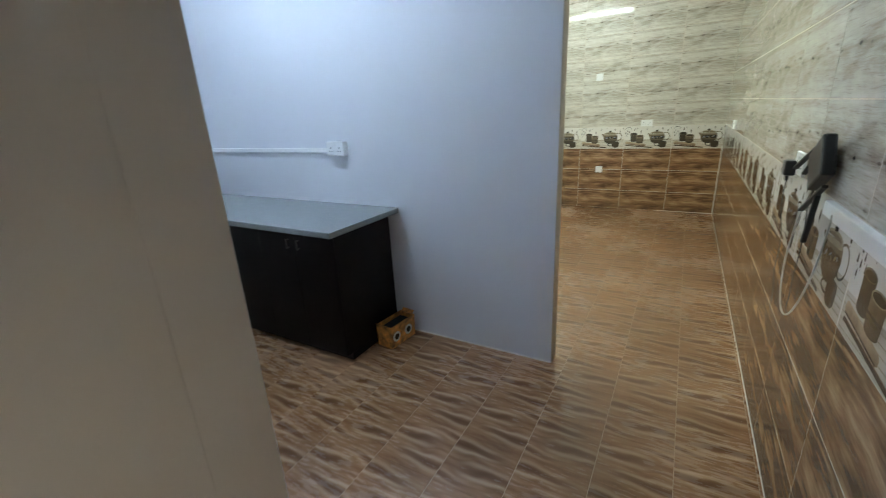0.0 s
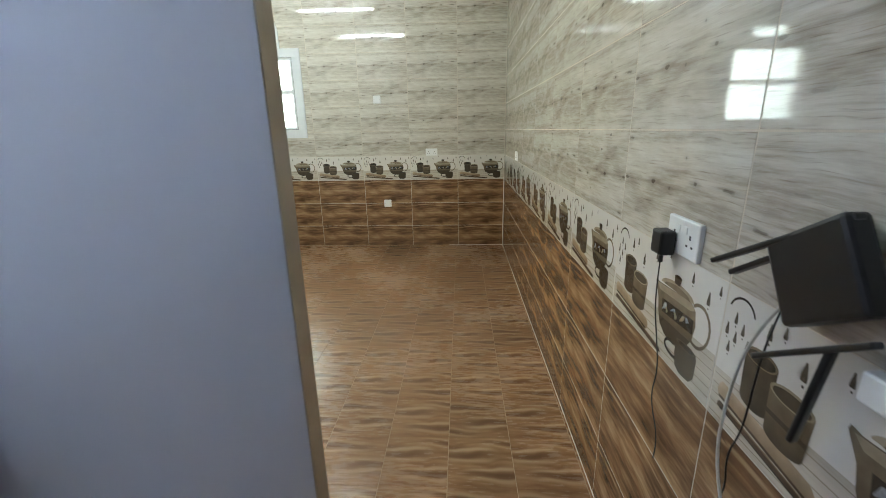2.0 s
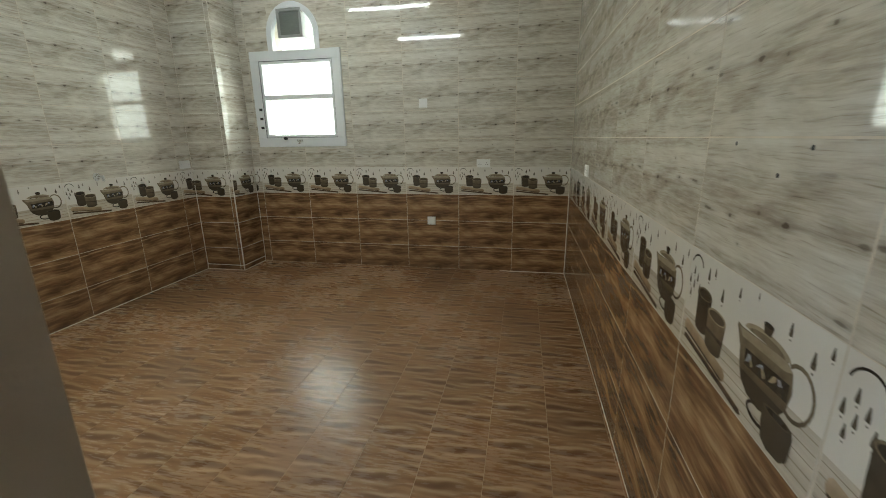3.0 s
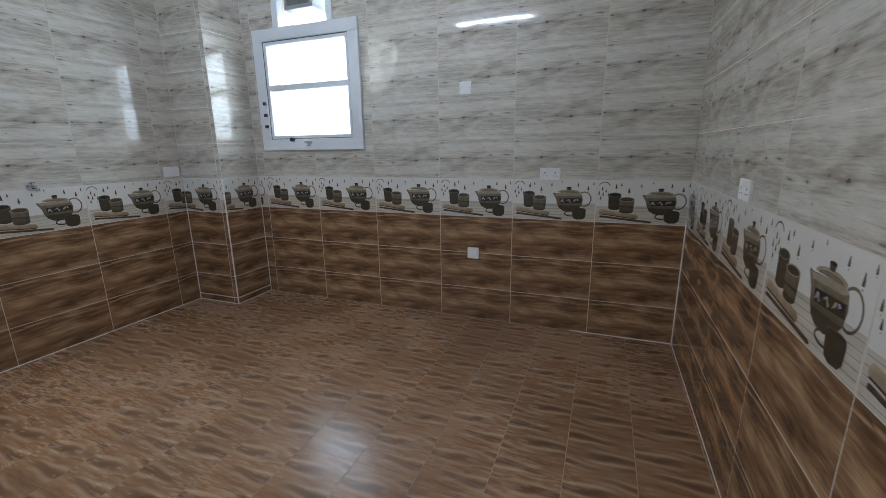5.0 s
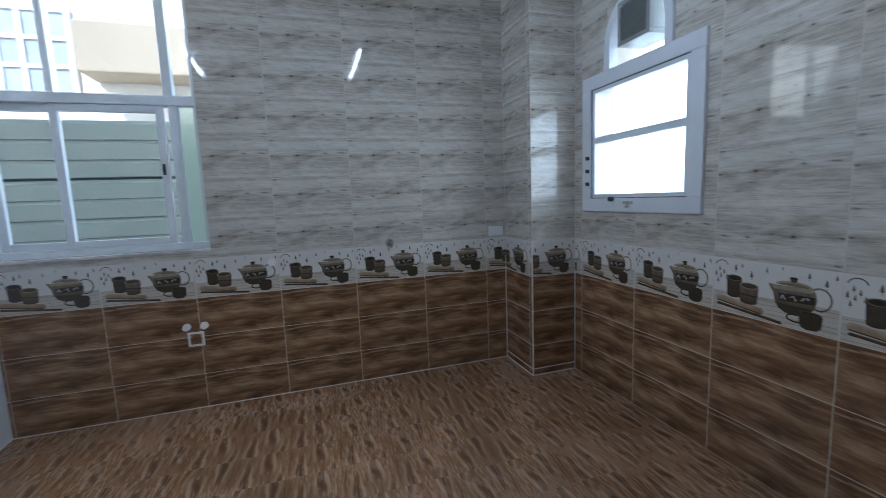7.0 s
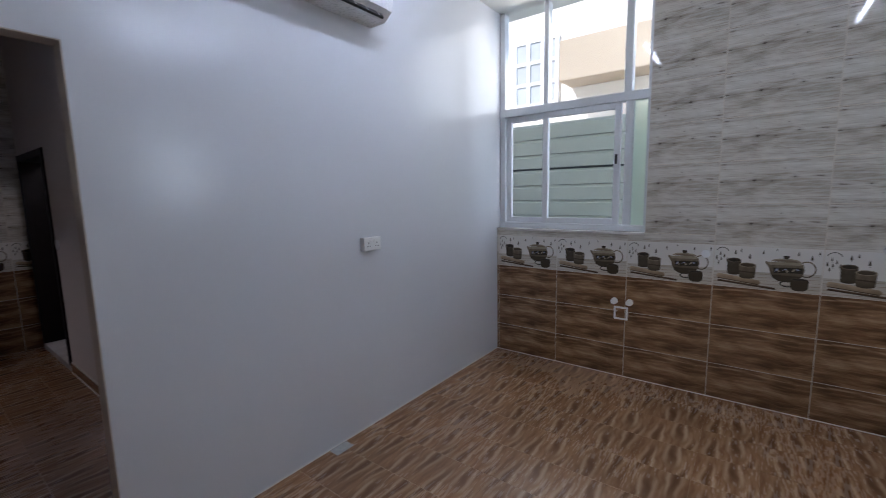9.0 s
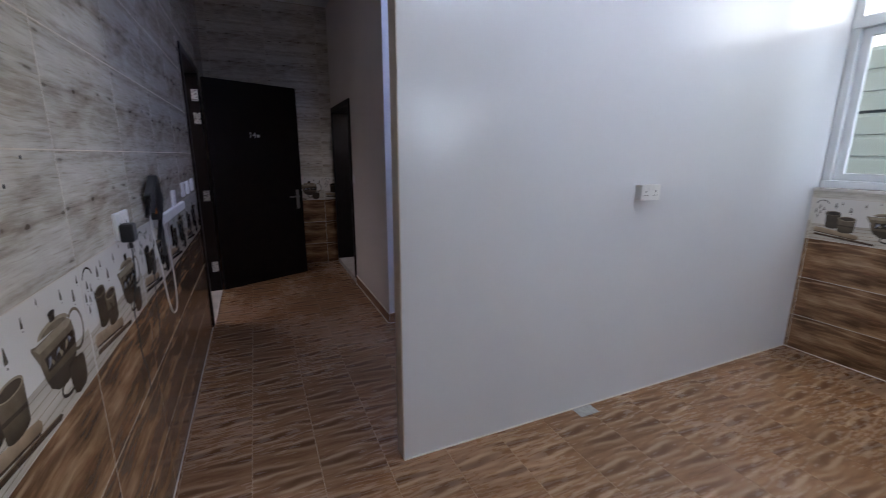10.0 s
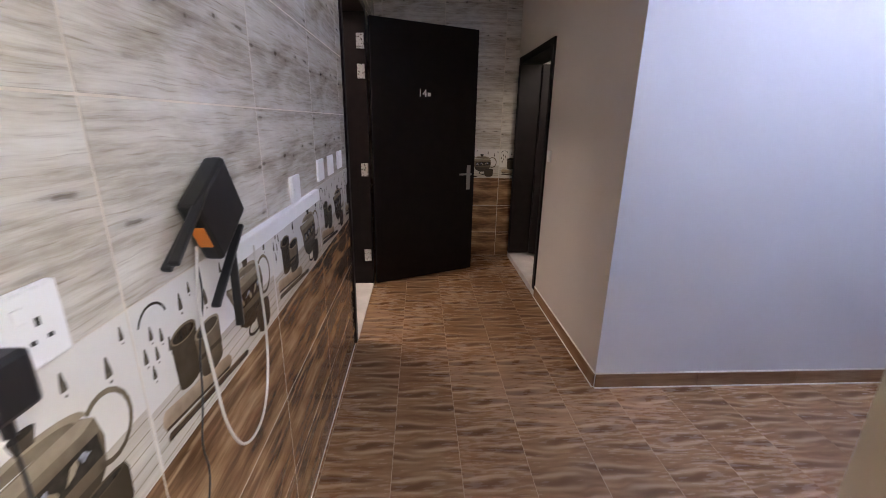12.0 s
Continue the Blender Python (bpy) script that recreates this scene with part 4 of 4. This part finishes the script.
boxpart("balcony_wall", (0.02, 0.9, 0.0, 3.0, 4.75, 5.75), M_FACADE_T, house, "tan balcony front", bevel=0.03)
for y0, y1, z0, z1 in ((-1.66, -0.38, 4.45, 6.2), (-4.6, -3.3, 4.45, 6.2), (-1.66, -0.38, 1.2, 2.9)):
    bm = bmesh.new()
    box(bm, 0.0, 0.05, y0, y1, z0, z1)
    w = part("window", bm, mat("grey_panes", (0.45, 0.47, 0.48), 0.25), house)
    bm = bmesh.new()
    for k in range(4):
        yy = y0 + (y1 - y0) * k / 3
        box(bm, 0.02, 0.09, yy - 0.05, yy + 0.05, z0 - 0.05, z1 + 0.05)
    for k in range(4):
        zz = z0 + (z1 - z0) * k / 3
        box(bm, 0.02, 0.085, y0, y1, zz - 0.045, zz + 0.045)
    part("frame", bm, M_PLASTIC, w)

# glowing sheet added outside for window daylight and its reflections in the tiles
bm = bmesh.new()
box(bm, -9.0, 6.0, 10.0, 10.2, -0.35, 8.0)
tagged(new("backdrop", finish("backdrop", bm, emitter("daylight_glow", (0.78, 0.90, 1.0), 3.2))), "glowing sheet standing in for daylight behind the small window", "backdrop", kind="structure")

# ---- pillar ----
bm = bmesh.new()
PX, PY = -3.512, 6.0
box(bm, XW, PX - BACK, PY + BACK, YF, 0, ZC)
pillar = tagged(new("pillar", finish("pillar", bm, M_GROUT_W)), "tiled corner pillar with white corner joints", "pillar", kind="structure")

# ---- tiles, laid piece by piece ----
GAP = 0.004
PALE_ROWS = [0.87 + 0.3 * k for k in range(1, 8)]
mesh_of = {}


def slab(x0, x1, z0, z1, material, key):
    """A tile with a small worn arris; front at y = 0."""
    k = (key, round(x0, 3), round(x1, 3), round(z0, 3), round(z1, 3))
    if k not in mesh_of:
        bm = bmesh.new()
        g, c, d = GAP / 2, 0.0006, 0.008
        a0, a1, b0, b1 = x0 + g, x1 - g, z0 + g, z1 - g
        f = [bm.verts.new(p) for p in ((a0 + c, 0, b0 + c), (a1 - c, 0, b0 + c), (a1 - c, 0, b1 - c), (a0 + c, 0, b1 - c))]
        s = [bm.verts.new(p) for p in ((a0, c, b0), (a1, c, b0), (a1, c, b1), (a0, c, b1))]
        e = [bm.verts.new((v.co.x, d, v.co.z)) for v in s]
        bm.faces.new(f)
        for p, q in ((f, s), (s, e)):
            for i in range(4):
                bm.faces.new((p[i], p[(i + 1) % 4], q[(i + 1) % 4], q[i]))
        mesh_of[k] = finish("tile", bm, material)
    return mesh_of[k]


def shape(bm, pts, depth, mi):
    f = bm.faces.new([bm.verts.new((x * 0.6, -depth, (1 - v) * 0.3)) for x, v in pts])
    f.material_index = mi
    return f


def ell(cx, cv, a, b, n=18, t0=0.0, t1=360.0):
    return [(cx + a * math.cos(radians(t0 + (t1 - t0) * k / n)), cv + b * math.sin(radians(t0 + (t1 - t0) * k / n))) for k in range(n if t1 - t0 >= 360 else n + 1)]


def arc_band(bm, cx, cv, a, b, w, t0, t1, depth, mi, n=14):
    outer, inner = ell(cx, cv, a, b, n, t0, t1 - 0.001), ell(cx, cv, a - w, b - 2 * w, n, t0, t1 - 0.001)
    for k in range(len(outer) - 1):
        shape(bm, [outer[k], outer[k + 1], inner[k + 1], inner[k]], depth, mi)


def drop(bm, u, v, s, mi):
    prof = ((0.003, -0.05), (0.0055, -0.02), (0.0085, 0.005), (0.0098, 0.03), (0.0085, 0.042))
    shape(bm, [(u + w * s, v + h * s) for w, h in prof] + [(u - w * s, v + h * s) for w, h in reversed(prof)], 0.0004, mi)
    shape(bm, ell(u + 0.002, v + 0.065 * s, 0.004 * s, 0.008 * s, 6), 0.0004, mi)


M_BELL = mat("grey_bell_print", (0.105, 0.088, 0.066), 0.12, vary=0.5, scale=120)
M_SHEEN = mat("blue_grey_band_print", (0.30, 0.31, 0.36), 0.12, vary=0.5, scale=70)
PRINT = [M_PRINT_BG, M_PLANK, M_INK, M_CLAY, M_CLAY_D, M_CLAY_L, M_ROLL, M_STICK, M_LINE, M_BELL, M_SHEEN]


def border_mesh(x0, x1):
    """The picture tile: hanging bells, two cups, a rolled mat with sticks, a teapot and a mug on planks."""
    k = ("border", round(x0, 3), round(x1, 3))
    if k in mesh_of:
        return mesh_of[k]
    bm = bmesh.new()
    g = GAP / 2
    box(bm, g, 0.6 - g, 0.0, 0.008, 0.0, 0.3)
    shape(bm, [(0.006, 0.62), (0.994, 0.56), (0.994, 0.995), (0.006, 0.995)], 0.0002, 1)
    for k2 in range(5):
        v = 0.66 + 0.075 * k2
        shape(bm, [(0.01, v), (0.99, v - 0.05), (0.99, v - 0.043), (0.01, v + 0.007)], 0.0003, 8)
    # bells
    arc_band(bm, 0.085, 0.16, 0.065, 0.12, 0.008, 195, 345, 0.0004, 2)
    for u, v, s in ((0.03, 0.30, 1.1), (0.065, 0.20, 1.0), (0.075, 0.33, 1.0), (0.105, 0.25, 1.0), (0.135, 0.34, 1.1), (0.05, 0.42, 1.0), (0.215, 0.15, 1.3), (0.27, 0.10, 0.9), (0.355, 0.24, 1.4), (0.48, 0.12, 1.0), (0.79, 0.12, 1.1), (0.905, 0.20, 1.3), (0.965, 0.09, 0.9), (0.60, 0.05, 0.6)):
        drop(bm, u, v, s * 0.88, 9)
    # rolled mat and sticks
    shape(bm, [(0.045, 0.71), (0.06, 0.685), (0.45, 0.79), (0.47, 0.83), (0.465, 0.88), (0.445, 0.90), (0.05, 0.81), (0.038, 0.76)], 0.0005, 6)
    shape(bm, [(0.05, 0.79), (0.445, 0.88), (0.445, 0.90), (0.05, 0.81)], 0.0007, 7)
    shape(bm, [(0.05, 0.85), (0.06, 0.835), (0.60, 0.935), (0.62, 0.96), (0.60, 0.98), (0.05, 0.88)], 0.0006, 7)
    shape(bm, [(0.10, 0.838), (0.58, 0.925), (0.58, 0.936), (0.10, 0.850)], 0.0008, 6)
    shape(bm, [(0.06, 0.872), (0.60, 0.972), (0.60, 0.98), (0.06, 0.882)], 0.0008, 2)
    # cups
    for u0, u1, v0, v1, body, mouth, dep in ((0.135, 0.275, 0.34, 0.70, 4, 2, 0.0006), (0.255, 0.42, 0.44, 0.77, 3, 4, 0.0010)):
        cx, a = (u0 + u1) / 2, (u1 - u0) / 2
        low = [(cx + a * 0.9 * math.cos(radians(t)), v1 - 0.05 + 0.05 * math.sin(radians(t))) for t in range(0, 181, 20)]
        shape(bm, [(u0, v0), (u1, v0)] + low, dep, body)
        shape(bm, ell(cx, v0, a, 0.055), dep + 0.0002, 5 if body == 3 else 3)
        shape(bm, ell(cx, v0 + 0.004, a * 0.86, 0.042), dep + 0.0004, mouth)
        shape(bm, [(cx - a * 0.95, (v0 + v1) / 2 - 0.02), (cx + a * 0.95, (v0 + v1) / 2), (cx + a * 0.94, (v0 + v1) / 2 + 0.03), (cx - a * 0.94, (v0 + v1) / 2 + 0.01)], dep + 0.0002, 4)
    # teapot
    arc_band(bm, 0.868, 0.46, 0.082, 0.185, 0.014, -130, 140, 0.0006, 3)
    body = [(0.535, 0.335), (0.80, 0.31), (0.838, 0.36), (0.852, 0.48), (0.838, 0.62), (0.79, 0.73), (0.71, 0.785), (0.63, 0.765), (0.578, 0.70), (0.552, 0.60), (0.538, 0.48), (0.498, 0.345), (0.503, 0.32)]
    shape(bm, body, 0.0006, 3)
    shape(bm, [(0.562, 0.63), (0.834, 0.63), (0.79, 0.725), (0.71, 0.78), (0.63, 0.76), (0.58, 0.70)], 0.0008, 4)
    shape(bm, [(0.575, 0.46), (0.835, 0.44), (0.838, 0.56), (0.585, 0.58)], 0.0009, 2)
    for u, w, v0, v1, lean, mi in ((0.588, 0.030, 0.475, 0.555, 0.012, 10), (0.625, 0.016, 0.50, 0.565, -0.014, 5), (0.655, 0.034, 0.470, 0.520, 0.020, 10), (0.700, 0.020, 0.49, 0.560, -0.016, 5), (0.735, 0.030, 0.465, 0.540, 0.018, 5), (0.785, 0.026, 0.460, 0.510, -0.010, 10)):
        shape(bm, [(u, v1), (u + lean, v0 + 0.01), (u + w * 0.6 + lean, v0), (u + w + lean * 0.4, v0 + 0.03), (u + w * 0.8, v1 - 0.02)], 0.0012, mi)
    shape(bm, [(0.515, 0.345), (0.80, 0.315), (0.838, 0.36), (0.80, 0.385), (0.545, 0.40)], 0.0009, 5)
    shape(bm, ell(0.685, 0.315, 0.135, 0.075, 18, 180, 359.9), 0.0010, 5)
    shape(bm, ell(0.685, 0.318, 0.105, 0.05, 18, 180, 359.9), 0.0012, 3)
    shape(bm, [(0.665, 0.255), (0.655, 0.19), (0.715, 0.19), (0.705, 0.255)], 0.0013, 4)
    shape(bm, ell(0.685, 0.19, 0.03, 0.018, 12), 0.0015, 2)
    # mug
    arc_band(bm, 0.715, 0.82, 0.075, 0.075, 0.014, 60, 250, 0.0010, 2)
    shape(bm, [(0.735, 0.70), (0.885, 0.69), (0.895, 0.74), (0.89, 0.90), (0.86, 0.955), (0.79, 0.965), (0.75, 0.93), (0.735, 0.82)], 0.0012, 4)
    shape(bm, ell(0.81, 0.70, 0.075, 0.03, 14), 0.0014, 3)
    shape(bm, ell(0.81, 0.702, 0.062, 0.02, 14), 0.0016, 2)
    for cut_x, no in ((x0 + g, (-1, 0, 0)), (x1 - g, (1, 0, 0))):
        if g < cut_x < 0.6 - g:
            bmesh.ops.bisect_plane(bm, geom=bm.verts[:] + bm.edges[:] + bm.faces[:], plane_co=(cut_x, 0, 0), plane_no=no, clear_outer=True)
    me = bpy.data.meshes.new("border_tile")
    bm.to_mesh(me)
    bm.free()
    for m in PRINT:
        me.materials.append(m)
    mesh_of[k] = me
    return me


def lay(parent, origin, rz, length, phase, holes=(), top=ZC):
    """Tiles over a wall from its left end; holes in the wall's own run and height."""
    base = pose(*origin, 0, 0, 0) @ pose(0, 0, 0, 0, 0, rz)
    starts = [phase - 0.6 + 0.6 * k for k in range(int(length / 0.6) + 3)]
    levels = [("brown", -0.03, 0.0, 0.27), ("brown", 0.27, 0.27, 0.57), ("brown", 0.57, 0.57, 0.87), ("border", 0.87, 0.87, 1.17)]
    levels += [("pale", z, z, min(z + 0.3, top)) for z in PALE_ROWS if z < top - 0.01]
    for kind, org, z0, z1 in levels:
        for s in starts:
            a, b = max(s, 0.0), min(s + 0.6, length)
            if b - a < 0.012:
                continue
            for r in holes_cut([(a, b, z0, z1)], holes):
                if kind == "border" and r[3] - r[2] > 0.29:
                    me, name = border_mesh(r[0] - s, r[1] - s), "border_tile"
                elif kind == "border":
                    me, name = slab(r[0] - s, r[1] - s, r[2] - org, r[3] - org, M_PRINT_BG, "bg"), "border_tile"
                else:
                    me, name = slab(r[0] - s, r[1] - s, r[2] - org, r[3] - org, M_BROWN if kind == "brown" else M_LIGHT, kind), "tile"
                ob = new(name, me)
                ob.matrix_basis = base @ pose(s, 0, org)
                ob.parent = parent


def holes_cut(rects, holes):
    for h in holes:
        rects = cut(rects, h)
    return rects


# kitchen north wall, from the pillar to the east corner
lay(wall_north, (PX, YF, 0), 0, XR - PX, (-1.02 - PX) % 0.6, [(N_WIN[0] - PX, N_WIN[1] - PX, N_WIN[2], N_WIN[3]), (CX - 0.29 - PX, CX + 0.29 - PX, 2.40, 2.905)])
# east wall, from the north corner to the hall's end
lay(wall_east, (XR, YF, 0), -90, YF - YB, (YF - 2.515) % 0.6, [(YF - E_DOOR[1], YF - E_DOOR[0], E_DOOR[2], E_DOOR[3])])
# west wall
lay(wall_west, (XW, YK, 0), 90, PY - YK, 0.02, [(-0.01, W_WIN[1] - YK, W_WIN[2], W_WIN[3])])
# hall end
lay(wall_back, (XR, YB, 0), 180, XR - XC, 0.08)
# pillar
lay(pillar, (XW, PY, 0), 0, PX - XW, (5.239 - PY) % 0.6)
lay(pillar, (PX, PY, 0), 90, YF - PY, 0.42)

# white joint filler at the pillar's foot and corners
joint = tagged(new("trim"), "uneven white grout lines round the pillar and wall feet", "grout", kind="structure")
for k, d in enumerate(((PX - 0.006, PX + 0.003, PY - 0.003, PY + 0.006, 0.0, 1.17), (XW, PX, PY - 0.004, PY, 0.0, 0.008), (XW, PX, PY - 0.003, PY, 0.058, 0.066), (PX, PX + 0.003, PY, YF, 0.058, 0.066), (PX, PX + 0.004, PY, YF, 0.0, 0.008), (PX, PX + 0.004, YF - 0.005, YF, 0.0, 0.9), (XW, XW + 0.006, PY - 0.005, PY, 0.0, 1.0), (XR - 0.005, XR, YF - 0.006, YF, 0.0, 0.9), (-0.55, XR, YF - 0.005, YF, 0.0, 0.006), (XR - 0.003, XR, 0.0, YF, 0.0, 0.003), (XW, XW + 0.005, YK, PY, 0.0, 0.006), (XW, XE, YK, YK + 0.005, 0.0, 0.006), (-1.85, XE, YH - 0.006, YH, 0.0, 0.006))):
    boxpart("grout_line", d, M_GROUT_W, joint)

# floor tiles
for i in range(-13, 2):
    for j in range(29):
        x, y = -0.15 + 0.3 * i, -1.97 + 0.3 * j
        a, b = max(x, XW) - x, min(x + 0.3, XR) - x
        c, d = max(y, YB) - y, min(y + 0.3, YF) - y
        if b - a < 0.01 or d - c < 0.01 or (x + b < XC and y + d < YC):
            continue
        key = ("floor", round(a, 3), round(b, 3), round(c, 3), round(d, 3))
        if key not in mesh_of:
            bm = bmesh.new()
            g, h, e = 0.0015, 0.0004, 0.0005
            rims = [[bm.verts.new((u, v, z)) for u, v in ((a + g + r, c + h + r), (b - g - r, c + h + r), (b - g - r, d - h - r), (a + g + r, d - h - r))] for r, z in ((e, 0), (0, -e), (0, -0.008))]
            bm.faces.new(rims[0])
            for p1, p2 in zip(rims, rims[1:]):
                for k in range(4):
                    bm.faces.new((p1[k], p1[(k + 1) % 4], p2[(k + 1) % 4], p2[k]))
            mesh_of[key] = finish("floor_tile", bm, M_FLOOR)
        ob = new("floor_tile", mesh_of[key])
        ob.matrix_basis = pose(x, y, 0)
        ob.parent = floor

# old drill holes in the long wall
for yy, zz in ((2.688, 1.453), (2.775, 1.398), (2.958, 1.456)):
    bm = bmesh.new()
    cyl(bm, (0, 0.0, 0), 0.005, 0.0012, "y", 10)
    ob = part("drill_hole", bm, M_DARK, wall_east)
    ob.matrix_basis = face_pose("E", yy, zz)
